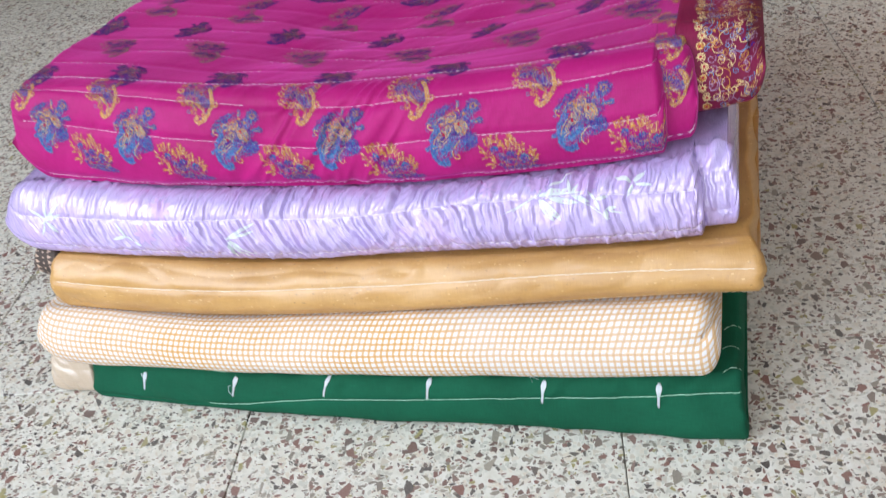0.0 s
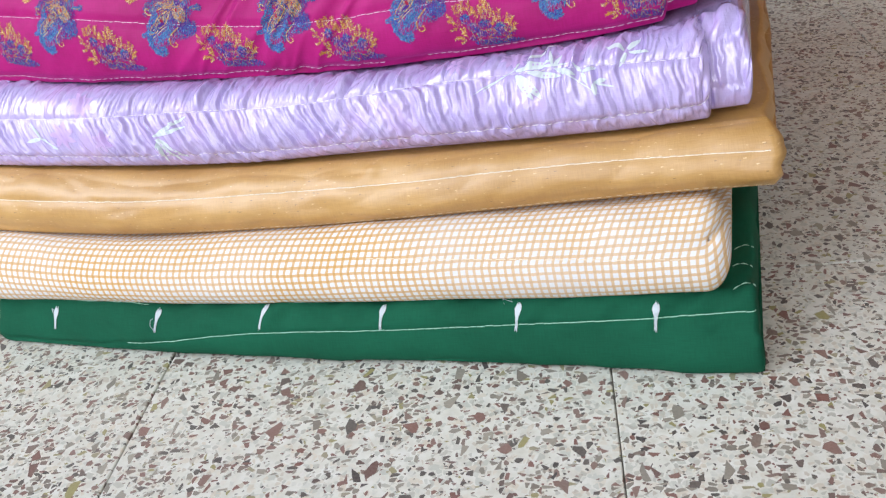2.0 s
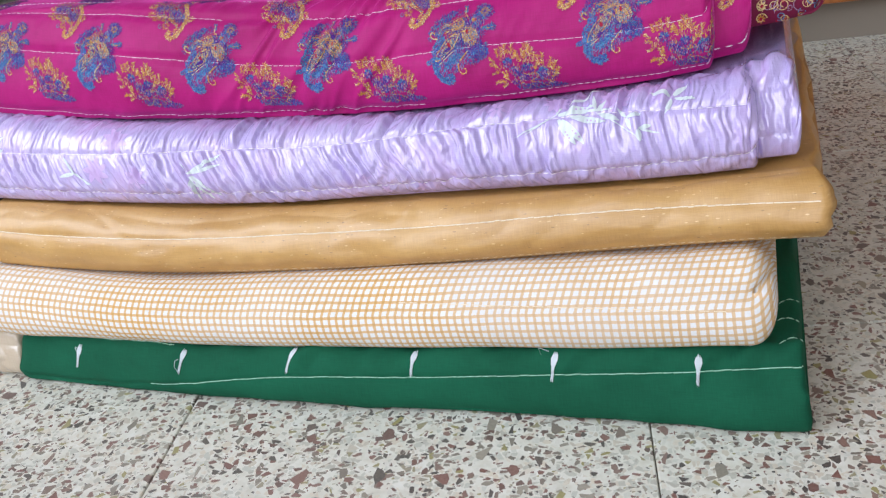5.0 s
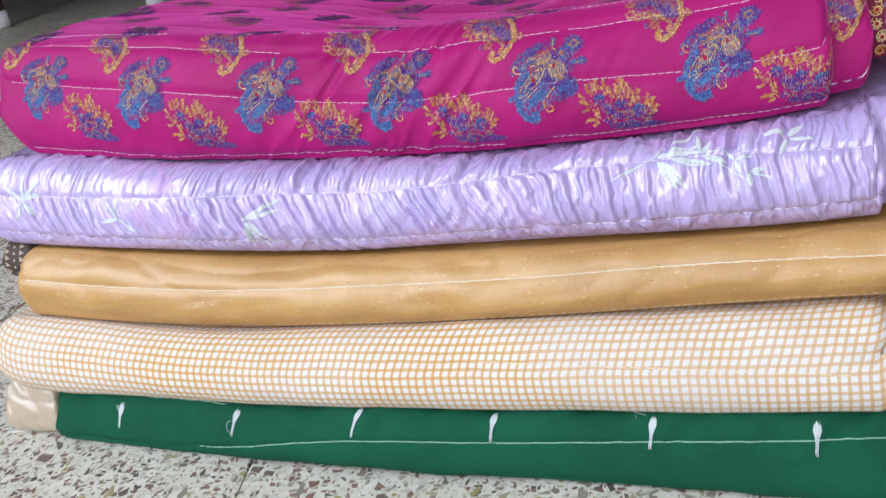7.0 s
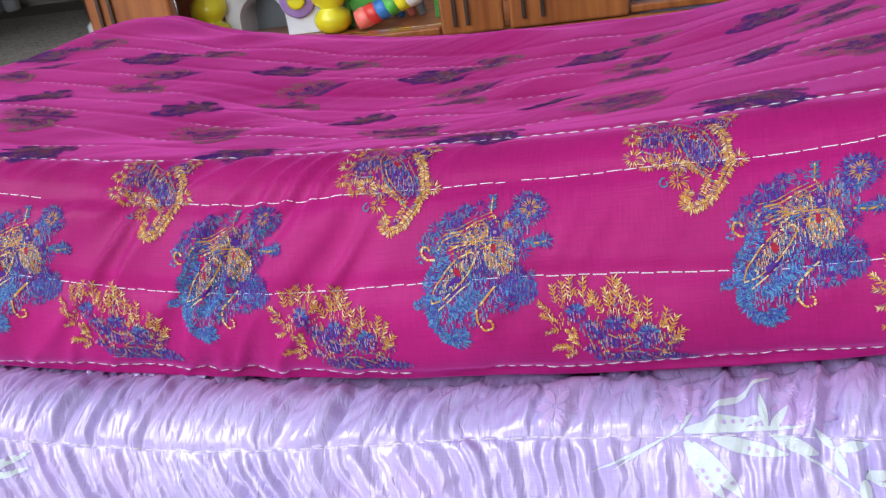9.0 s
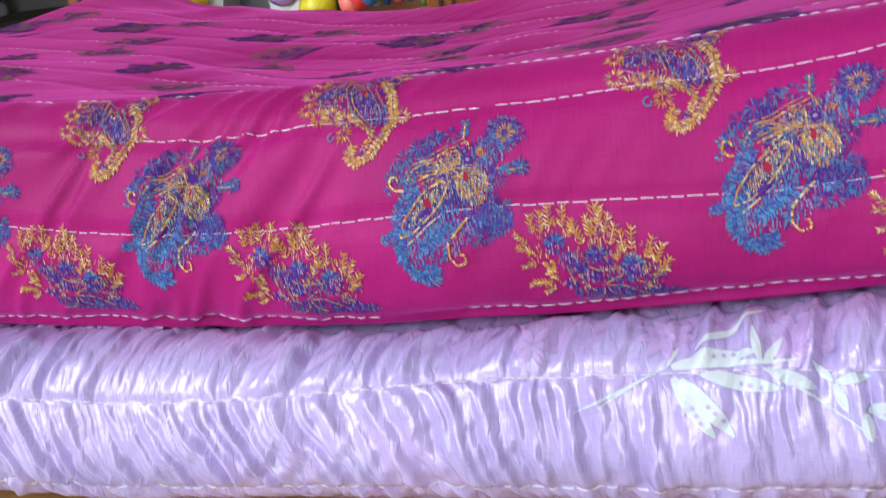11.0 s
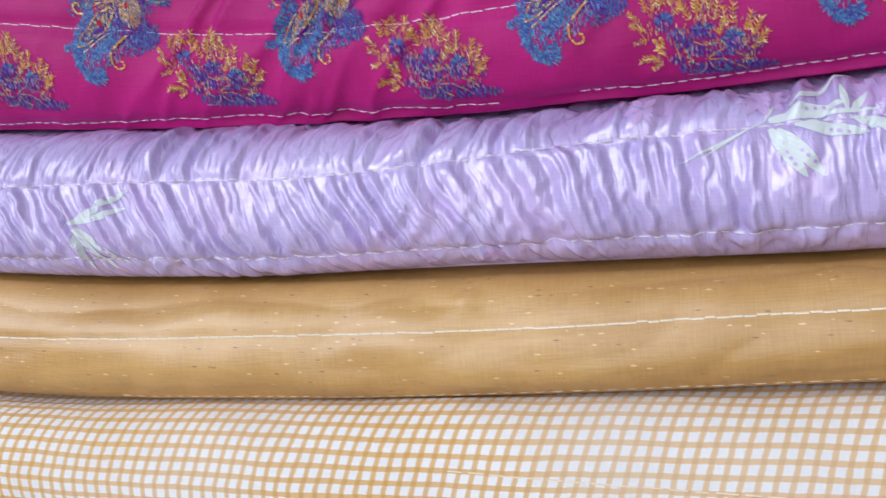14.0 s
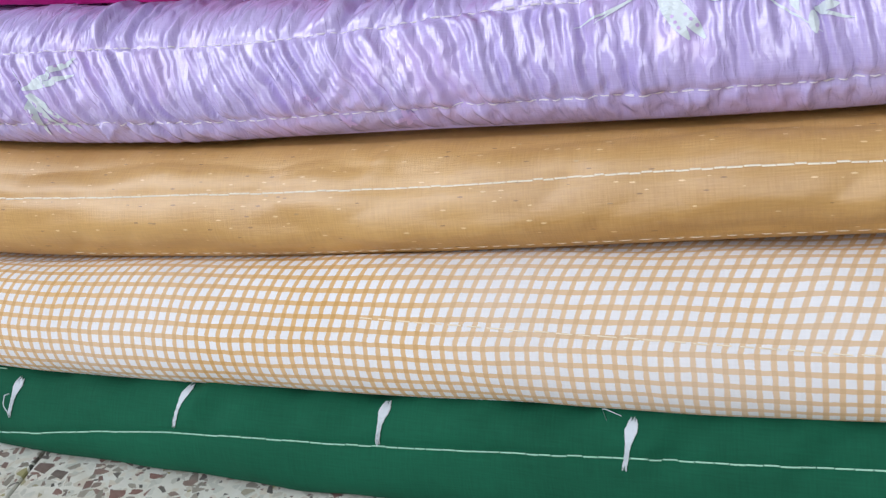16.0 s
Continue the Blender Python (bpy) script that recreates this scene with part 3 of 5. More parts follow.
LAV_LOW = curve((-0.42, 0.012), (-0.18, 0.0138), (-0.08, 0.0126), (0.08, 0.0155), (0.15, 0.0150))
LAV_MID = curve((-0.42, 0.036), (-0.35, 0.0385), (-0.185, 0.0445), (-0.13, 0.0422), (-0.092, 0.0420), (-0.039, 0.0472), (0.009, 0.0484), (0.083, 0.0480), (0.142, 0.0415))


def lav_lines(x):
    return LAV_LOW(x), LAV_MID(x)


def lavender_relief(x, s, L):
    a, b = lav_lines(x)
    row = 0.5 * np.tanh((s - a) / 0.0012) + 0.5 * np.tanh((s - b) / 0.0012)
    warp = 0.0050 * (vnoise(x * 55, s * 60, 41) - 0.5) + 0.0022 * (vnoise(x * 150, s * 190, 47) - 0.5)
    lean = np.where(row > 0.4, -0.25, np.interp(x, [-0.4, -0.05, 0.03], [0.62, 0.45, 0.05])) * (s - b)
    q = x + warp + lean
    size = np.interp(x, [-0.42, -0.2, -0.08, 0.03, 0.15], [0.75, 0.85, 1.0, 1.2, 1.0])
    shift = 7 * np.round(row)
    broad = vnoise(q / (0.0036 * size) + 3 * vnoise(x * 24, s * 12, 42), s * 24 + shift, 48)
    fine = vnoise(q / (0.0017 * size), s * 50 + shift, 43)
    cross = vnoise((x - 0.7 * (s - b) + warp) * 230, s * 110, 46)
    strong = 0.45 + 1.0 * vnoise(x * 30, s * 42, 44)
    pinch = np.exp(-((s - a) / 0.0022) ** 2) + np.exp(-((s - b) / 0.0022) ** 2)
    seam = np.clip(s / 0.008, 0, 1) * np.clip((L + 0.012 - s) / 0.012, 0.3, 1) * np.interp(x, [-0.42, -0.385, -0.36], [0.1, 0.35, 1.0])
    flat = 1 - 0.65 * np.exp(-((x + 0.27) / 0.03) ** 2)
    return seam * flat * strong * (0.0040 * (broad - 0.5) + 0.0018 * (fine - 0.5) + 0.0012 * (cross - 0.5)) * (1 - 0.45 * np.clip(pinch, 0, 1)) - 0.0009 * pinch + 0.004 * (vnoise(x * 10, s * 15, 45) - 0.5)


lav_sheet = Sheet(-0.422, 0.144, SEAM_GOLD, SEAM_LAV, 0.020, left=0.034, right=0.005, relief=lavender_relief, step=0.0006, front_n=110, top_n=26, taper=0.35)
lav_sheet.mesh("cover", lavender_satin, lavender)
for pick in (0, 1):
    stitches(lav_sheet, "stitching", lambda x, pick=pick: float(lav_lines(x)[pick]), thread_white, lavender, 0.0030, 0.0012, 0.00042, lift=0.0003, span=(-0.39, 0.142))
lav_under = Sheet(0.135, 0.167, lambda x: SEAM_GOLD(x) + 0.002, SEAM_LAV, 0.012, left=0.003, right=0.005, back=0.006, relief=lavender_relief, step=0.0008)
lav_under.mesh("under_layer", lavender_satin, lavender)


class Print:
    """Small flat shapes in a motif's own plane (metres), laid over a sheet."""

    def __init__(self):
        self.v, self.f, self.m, self.z = [], [], [], []

    def poly(self, pts, mat, level):
        o = len(self.v)
        self.v += pts
        self.z += [level] * len(pts)
        self.f.append(tuple(range(o, o + len(pts))))
        self.m.append(mat)

    def leaf(self, x, y, ang, long, wide, mat, level=1):
        c, s = math.cos(ang), math.sin(ang)
        shape = ((0, 0), (0.3, 0.42), (0.65, 0.38), (1, 0), (0.65, -0.38), (0.3, -0.42))
        self.poly([(x + (a * long) * c - b * wide * s, y + (a * long) * s + b * wide * c) for a, b in shape], mat, level)

    def blade(self, x, y, ang, long, wide, mat, bend=0.0, level=0):
        """A long leaf cut into short pieces, so that it follows a crinkled cloth."""
        n, rows = max(5, int(long / 0.0009)), []
        half = max(1, int(wide / 0.0016))
        across = [k / half for k in range(-half, half + 1)]
        for k in range(n + 1):
            t = k / n
            a = ang + bend * t
            w = wide * math.sin(math.pi * min(0.97, 0.08 + 0.9 * t)) ** 0.8 / 2
            rows.append([(x - math.sin(a) * f * w, y + math.cos(a) * f * w) for f in across])
            x, y = x + math.cos(a) * long / n, y + math.sin(a) * long / n
        for p, q in zip(rows, rows[1:]):
            for h in range(2 * half):
                self.poly([p[h], q[h], q[h + 1], p[h + 1]], mat, level)

    def dot(self, x, y, r, mat, level=2, squash=1.0, ang=0.0):
        pts = []
        for k in range(8):
            a = 2 * math.pi * k / 8
            u, w = r * math.cos(a), r * squash * math.sin(a)
            pts.append((x + u * math.cos(ang) - w * math.sin(ang), y + u * math.sin(ang) + w * math.cos(ang)))
        self.poly(pts, mat, level)

    def stroke(self, pts, wide, mat, level=3):
        for k in range(len(pts) - 1):
            (ax, ay), (bx, by) = pts[k], pts[k + 1]
            l = math.hypot(bx - ax, by - ay) or 1e-9
            nx, ny = -(by - ay) / l * wide / 2, (bx - ax) / l * wide / 2
            self.poly([(ax + nx, ay + ny), (ax - nx, ay - ny), (bx - nx, by - ny), (bx + nx, by + ny)], mat, level)

    def spiral(self, x, y, r, start, turns, wide, mat, level=3):
        n = int(14 * abs(turns)) + 4
        pts = [(x + r * (1 - 0.7 * k / n) * math.cos(start + turns * 2 * math.pi * k / n), y + r * (1 - 0.7 * k / n) * math.sin(start + turns * 2 * math.pi * k / n)) for k in range(n)]
        self.stroke(pts, wide, mat, level)

    def lay(self, sheet, x, s, name, mats, parent, label="", flip=1, size=1.0, low=0.0005, high=9.0, lift=0.00028, turn=0.0):
        c, sn = math.cos(turn), math.sin(turn)
        a = np.array(self.v) * size
        px, ps = x + flip * (a[:, 0] * c - a[:, 1] * sn), s + a[:, 0] * sn + a[:, 1] * c
        ok = (ps > low) & (ps < high) & (px > sheet.xs[0] + 0.002) & (px < sheet.xs[-1] - 0.001)
        keep = [k for k, f in enumerate(self.f) if all(ok[i] for i in f)]
        if not keep:
            return None
        pts = np.zeros((len(px), 3))
        lev = np.array(self.z)
        used = np.unique(np.concatenate([self.f[k] for k in keep]))
        for L in np.unique(lev[used]):
            w = used[lev[used] == L]
            pts[w] = sheet.at(px[w], ps[w], lift + 0.00007 * L)
        new_index = {int(i): k for k, i in enumerate(used)}
        faces = [tuple(new_index[i] for i in self.f[k]) for k in keep]
        if flip < 0:
            faces = [f[::-1] for f in faces]
        return link_mesh(name, pts[used], faces, mats, parent, label, face_mats=[self.m[k] for k in keep])


def leaf_spray(hub, tips, wide, name="leaf_print", tint=None, label="pale printed bamboo leaves", dots=()):
    """Printed leaves from one hub to each (x, arc) tip, some with small eyes."""
    p = Print()
    for k, (tx, ts, start, w) in enumerate(tips):
        bx, bs = hub[0] + (tx - hub[0]) * start, hub[1] + (ts - hub[1]) * start
        p.blade(bx, bs, math.atan2(ts - bs, tx - bx), math.hypot(tx - bx, ts - bs), wide * w, 0, 0.12 * (-1) ** k, level=k % 3)
        for f in dots if w > 0.8 else ():
            p.dot(bx + (tx - bx) * f, bs + (ts - bs) * f, 0.0006, 1, 5)
    return p.lay(lav_sheet, 0, 0, name, [tint or leaf_print, purple_print], lavender, label, high=0.075, lift=0.00025)


leaf_spray((0.035, 0.0497), ((0.0445, 0.0310, 0.15, 1.0), (0.0510, 0.0322, 0.2, 1.0), (0.0625, 0.0420, 0.3, 0.9), (0.0570, 0.0535, 0.05, 1.0)), 0.0044, dots=(0.5, 0.62, 0.74))
leaf_spray((0.035, 0.0500), ((0.0600, 0.0645, 0.3, 0.7), (0.0106, 0.0366, 0.0, 0.3), (0.0160, 0.0400, 0.1, 0.3), (0.0380, 0.0560, 0.0, 0.4), (0.0690, 0.0490, 0.1, 0.4)), 0.0028)
leaf_spray((0.058, 0.0490), ((0.0700, 0.0425, 0.1, 1.0), (0.0840, 0.0318, 0.0, 0.2), (0.0640, 0.0560, 0.1, 0.7), (0.0560, 0.0590, 0.1, 0.6)), 0.0036)
leaf_spray((0.0746, 0.0441), ((0.0765, 0.0370, 0.05, 1.0), (0.0830, 0.0460, 0.05, 1.0), (0.0700, 0.0500, 0.05, 0.8)), 0.0026)
leaf_spray((0.0805, 0.0370), ((0.0810, 0.0300, 0.05, 1.0), (0.0880, 0.0385, 0.05, 1.0), (0.0920, 0.0330, 0.05, 0.4)), 0.0028)
leaf_spray((0.100, 0.0530), ((0.0880, 0.0600, 0.1, 1.0), (0.1080, 0.0620, 0.1, 1.0), (0.1120, 0.0500, 0.1, 0.8), (0.0960, 0.0440, 0.1, 0.8)), 0.0032)
leaf_spray((-0.2066, 0.0288), ((-0.1832, 0.0330, 0.0, 0.8), (-0.1823, 0.0420, 0.0, 0.9), (-0.2066, 0.0079, 0.1, 0.9), (-0.1877, 0.0118, 0.1, 1.0), (-0.1960, 0.0085, 0.1, 1.0), (-0.2130, 0.0360, 0.0, 0.4)), 0.0031, dots=(0.4, 0.52, 0.64, 0.76))
leaf_spray((-0.370, 0.0350), ((-0.3553, 0.0400, 0.0, 1.0), (-0.3560, 0.0500, 0.0, 1.0), (-0.3850, 0.0440, 0.0, 0.9), (-0.3600, 0.0260, 0.0, 0.9), (-0.3780, 0.0220, 0.0, 0.7), (-0.3680, 0.0540, 0.0, 0.8)), 0.0030)
leaf_spray((-0.296, 0.0270), ((-0.3080, 0.0250, 0.0, 1.0), (-0.2850, 0.0200, 0.0, 0.9), (-0.3020, 0.0380, 0.0, 0.6)), 0.0026)
for fx, fs, size, petals in ((0.035, 0.0600, 0.0080, 9), (0.068, 0.0570, 0.0095, 10), (-0.052, 0.0090, 0.0050, 5), (-0.085, 0.0200, 0.0042, 5), (-0.075, 0.0095, 0.0045, 5), (-0.262, 0.0520, 0.0110, 8), (-0.278, 0.0300, 0.0100, 7),
                             (-0.247, 0.0260, 0.0085, 6), (0.0, 0.0560, 0.0060, 6)):
    p = Print()
    for k in range(petals):
        p.blade(0.0008 * math.cos(6.283 * k / petals), 0.0008 * math.sin(6.283 * k / petals), 6.283 * k / petals + fx * 40, size, size * 0.42, 0, level=k % 3)
    p.lay(lav_sheet, fx, fs, "flower_print", [purple_print], lavender, "purple printed flower", high=0.075, lift=0.00018)


def loose_thread(sheet, name, points, material, parent, wide=0.0003, label=""):
    """A stray thread that lies on the cloth along (x, arc) points."""
    k = np.linspace(0, len(points) - 1, 14 * len(points))
    n = np.arange(len(points))
    px, ps = np.interp(k, n, [p[0] for p in points]), np.interp(k, n, [p[1] for p in points])
    ker = np.ones(9) / 9
    px, ps = np.convolve(np.pad(px, 4, mode="edge"), ker, mode="valid"), np.convolve(np.pad(ps, 4, mode="edge"), ker, mode="valid")
    a, b, c = sheet.at(px, ps + wide, 0.0002), sheet.at(px, ps, 0.0007), sheet.at(px + wide, ps - wide, 0.0002)
    verts = np.concatenate([a, b, c])
    m, faces = len(px), []
    for i in range(m - 1):
        faces += [(i, i + 1, m + i + 1, m + i), (m + i, m + i + 1, 2 * m + i + 1, 2 * m + i)]
    return link_mesh(name, verts, faces, material, parent, label, smooth=True)


loose_thread(green_sheet, "loose_thread", ((-0.2345, 0.020), (-0.2375, 0.0235), (-0.2370, 0.0275), (-0.2345, 0.0285)), dash_white, green, 0.00013, "frayed white thread")
loose_thread(green_sheet, "loose_thread", ((-0.318, 0.029), (-0.3205, 0.0305), (-0.3200, 0.0275)), dash_white, green, 0.00013, "frayed white thread")
loose_thread(green_sheet, "loose_thread", ((0.018, 0.043), (0.011, 0.045), (0.013, 0.041)), dash_white, green, 0.00013, "frayed white thread")

# magenta quilt on top
magenta = quilt("magenta_quilt", "folded magenta silk quilt with woven blue and gold paisleys, on top")
MAG_LINES = [0.004] + [0.0355 + 0.0305 * k for k in range(12)]


MAG_LOW = curve((-0.40, 0.051), (-0.355, 0.0495), (-0.219, 0.0444), (-0.171, 0.0400), (-0.131, 0.0368), (-0.082, 0.0349), (-0.04, 0.0376), (-0.003, 0.0390), (0.048, 0.0349), (0.09, 0.0331), (0.13, 0.034))
MAG_MID = curve((-0.40, 0.083), (-0.307, 0.0785), (-0.171, 0.0705), (-0.109, 0.0665), (-0.08, 0.0649), (-0.04, 0.0674), (0.0145, 0.0688), (0.09, 0.0669), (0.13, 0.068))


def mag_line(k, x):
    wave = (0.0035 if k else 0.001) * (vnoise(x * 9 + 3.7 * k, 0.5 * k, 51) - 0.5) + (0.0018 * np.sin(x * 22 + k) if k else 0)
    return MAG_LOW(x) if k == 1 else MAG_MID(x) if k == 2 else MAG_LINES[k] + wave


def magenta_relief(x, s, L):
    gather = 1 - np.abs(2 * vnoise((x - 0.75 * s + 0.010 * vnoise(x * 30, s * 40, 52)) * 105, s * 22, 53) - 1)
    zone = np.exp(-((x + 0.12) / 0.10) ** 2) * (0.35 + 0.65 * vnoise(x * 15, s * 20, 54))
    out = 0.0040 * zone * (gather ** 1.6 - 0.4) + 0.005 * (vnoise(x * 10, s * 12, 55) - 0.5) + 0.0022 * (vnoise(x * 34, s * 40, 56) - 0.5) + 0.0008 * (vnoise((x - 0.6 * s) * 130, s * 45, 57) - 0.5)
    out = out * np.clip((0.105 - s) / 0.03, 0.18, 1)
    for k in range(len(MAG_LINES)):
        out = out - (0.0016 if k < 3 else 0.0006) * np.exp(-((s - mag_line(k, x)) / 0.0035) ** 2)
    return out


mag_sheet = Sheet(-0.402, 0.125, SEAM_LAV, CREST, 0.017, deep=0.37, left=0.016, edge=lambda X, Y, Z: 0.019 * np.clip((0.236 - Z) / 0.06, 0, 1) * np.clip((-0.32 - X) / 0.07, 0, 1) ** 1.5, right=0.006, relief=magenta_relief, step=0.0016, front_n=74, top_n=170, crown=quilt_top, taper=0.6)
mag_sheet.mesh("cover", magenta_silk, magenta)
for k in range(len(MAG_LINES)):
    stitches(mag_sheet, "stitching", lambda x, k=k: float(mag_line(k, x)), thread_white, magenta, 0.0036 if k < 4 else 0.003, 0.0008 if k < 4 else 0.002, 0.00033 if k < 4 else 0.0003, lift=0.00022 if k < 4 else 0.0001, span=(-0.385, 0.122), skip=0.05 if k < 4 else 0.6)
mag_fold = Sheet(0.112, 0.146, lambda x: SEAM_LAV(x) + 0.002, lambda x: CREST(x) - 0.001, 0.014, deep=0.36, left=0.003, right=0.008, back=0.008, relief=magenta_relief, step=0.0016, top_n=60, crown=quilt_top)
mag_fold.mesh("inner_fold", magenta_silk, magenta)
mag_edge = Sheet(0.135, 0.192, lambda x: SEAM_LAV(x) + 0.010, lambda x: CREST(x) + 0.003, 0.012, deep=0.36, left=0.003, right=0.014, back=0.022, step=0.0018, top_n=60, crown=quilt_top,
                 relief=lambda x, s, L: 0.006 * (vnoise(x * 60, s * 14, 61) - 0.5))
mag_edge.mesh("border", maroon_silk, magenta, "maroon border with cream scrollwork")
for k in (0, 1, 2):
    stitches(mag_fold, "stitching", lambda x, k=k: float(MAG_LINES[k] + 0.004), thread_white, magenta, 0.0044, 0.0026, 0.00055, span=(0.116, 0.145))

I = {n: k for k, n in enumerate(YARN_ORDER)}
MM = 0.001


class Weave(Print):
    """A woven motif drawn on a slanted grid; 'across' and 'up' give the millimetres of one grid step to the right and down."""

    def __init__(self, seed, across, up):
        self.v, self.f, self.m, self.z = [], [], [], []
        self.r, self.across, self.up = random.Random(seed), across, up

    def mm(self, x, y):
        return (x * self.across[0] + y * self.across[1]) * MM, (x * self.up[0] + y * self.up[1]) * MM

    def tint(self, names):
        return I[self.r.choice(names.split())]

    def tuft(self, x, y, reach, count, names, wide=0.75, arc=(0.0, 6.283), level=1):
        """Small needles that spread from a point."""
        cx, cy = self.mm(x, y)
        count, wide = int(count * 1.6), wide * 0.68
        for k in range(count):
            a = arc[0] + (arc[1] - arc[0]) * (k + self.r.uniform(0.2, 0.8)) / count
            self.leaf(cx + 0.3 * reach * MM * math.cos(a), cy + 0.3 * reach * MM * math.sin(a), a, reach * self.r.uniform(0.55, 1.0) * MM, wide * MM, self.tint(names), level)

    def fringe(self, pts, reach, names, step=0.8, sides=(-1, 1), wide=0.7, level=1):
        """Needles along a line, leaning forward."""
        line = [self.mm(*q) for q in pts]
        step, wide = step * 0.6, wide * 0.66
        for (ax, ay), (bx, by) in zip(line, line[1:]):
            d, a = math.hypot(bx - ax, by - ay), math.atan2(by - ay, bx - ax)
            for k in range(max(1, int(d / (step * MM)))):
                f = (k + self.r.random()) * step * MM / d
                for side in sides:
                    t = a + side * self.r.uniform(0.7, 1.5)
                    self.leaf(ax + (bx - ax) * f, ay + (by - ay) * f, t, reach * self.r.uniform(0.5, 1.0) * MM, wide * MM, self.tint(names), level)

    def line(self, pts, wide, names, level=5):
        """A smooth drawn thread in short pieces, some of them left out."""
        k, n = np.linspace(0, len(pts) - 1, 5 * len(pts)), np.arange(len(pts))
        xs, ys = np.interp(k, n, [q[0] for q in pts]), np.interp(k, n, [q[1] for q in pts])
        xs[1:-1], ys[1:-1] = (xs[:-2] + 2 * xs[1:-1] + xs[2:]) / 4, (ys[:-2] + 2 * ys[1:-1] + ys[2:]) / 4
        path = [self.mm(x, y) for x, y in zip(xs, ys)]
        for a, b in zip(path, path[1:]):
            if self.r.random() < 0.9:
                self.stroke([a, b], wide * MM, self.tint(names), level)

    def hatch(self, x, y, rx, ry, names, fill=0.75, long=1.3, wide=0.34, turn=0.0, level=3):
        """An oval filled with short upright threads."""
        cx, cy = self.mm(x, y)
        scale = abs(self.across[0])
        rx, ry, wide = rx * scale, ry * scale, wide * 0.72
        u = -rx
        while u < rx:
            w = -ry + self.r.random()
            while w < ry:
                if (u / rx) ** 2 + (w / ry) ** 2 < 1 and self.r.random() < fill:
                    px = cx + (u * math.cos(turn) - w * math.sin(turn)) * MM
                    py = cy + (u * math.sin(turn) + w * math.cos(turn)) * MM
                    l = long * self.r.uniform(0.5, 1.1) * MM
                    self.stroke([(px, py - l / 2), (px + 0.05 * MM, py + l / 2)], wide * MM, self.tint(names), level)
                w += long * 0.8
            u += wide * 1.25

    def blob(self, x, y, rx, ry, names, turn=0.0, level=2):
        cx, cy = self.mm(x, y)
        scale = abs(self.across[0]) * MM
        self.dot(cx, cy, rx * scale, self.tint(names), level, ry / rx, turn)

    def sprig(self, x, y, reach, lean, names, pairs=3):
        """A stem with pairs of upright leaflets."""
        cx, cy = self.mm(x, y)
        a = math.pi / 2 - lean
        for k in range(pairs):
            bx, by = cx + reach * MM * k / pairs * math.cos(a), cy + reach * MM * k / pairs * math.sin(a)
            for side in (-1, 1):
                self.leaf(bx, by, a + side * self.r.uniform(0.5, 0.95), reach * MM * self.r.uniform(0.26, 0.42), 0.5 * MM, self.tint(names), 4)
        self.stroke([(cx, cy), (cx + reach * 0.8 * MM * math.cos(a), cy + reach * 0.8 * MM * math.sin(a))], 0.3 * MM, self.tint(names), 3)
        self.leaf(cx + reach * 0.7 * MM * math.cos(a), cy + reach * 0.7 * MM * math.sin(a), a, reach * 0.36 * MM, 0.55 * MM, self.tint(names), 4)


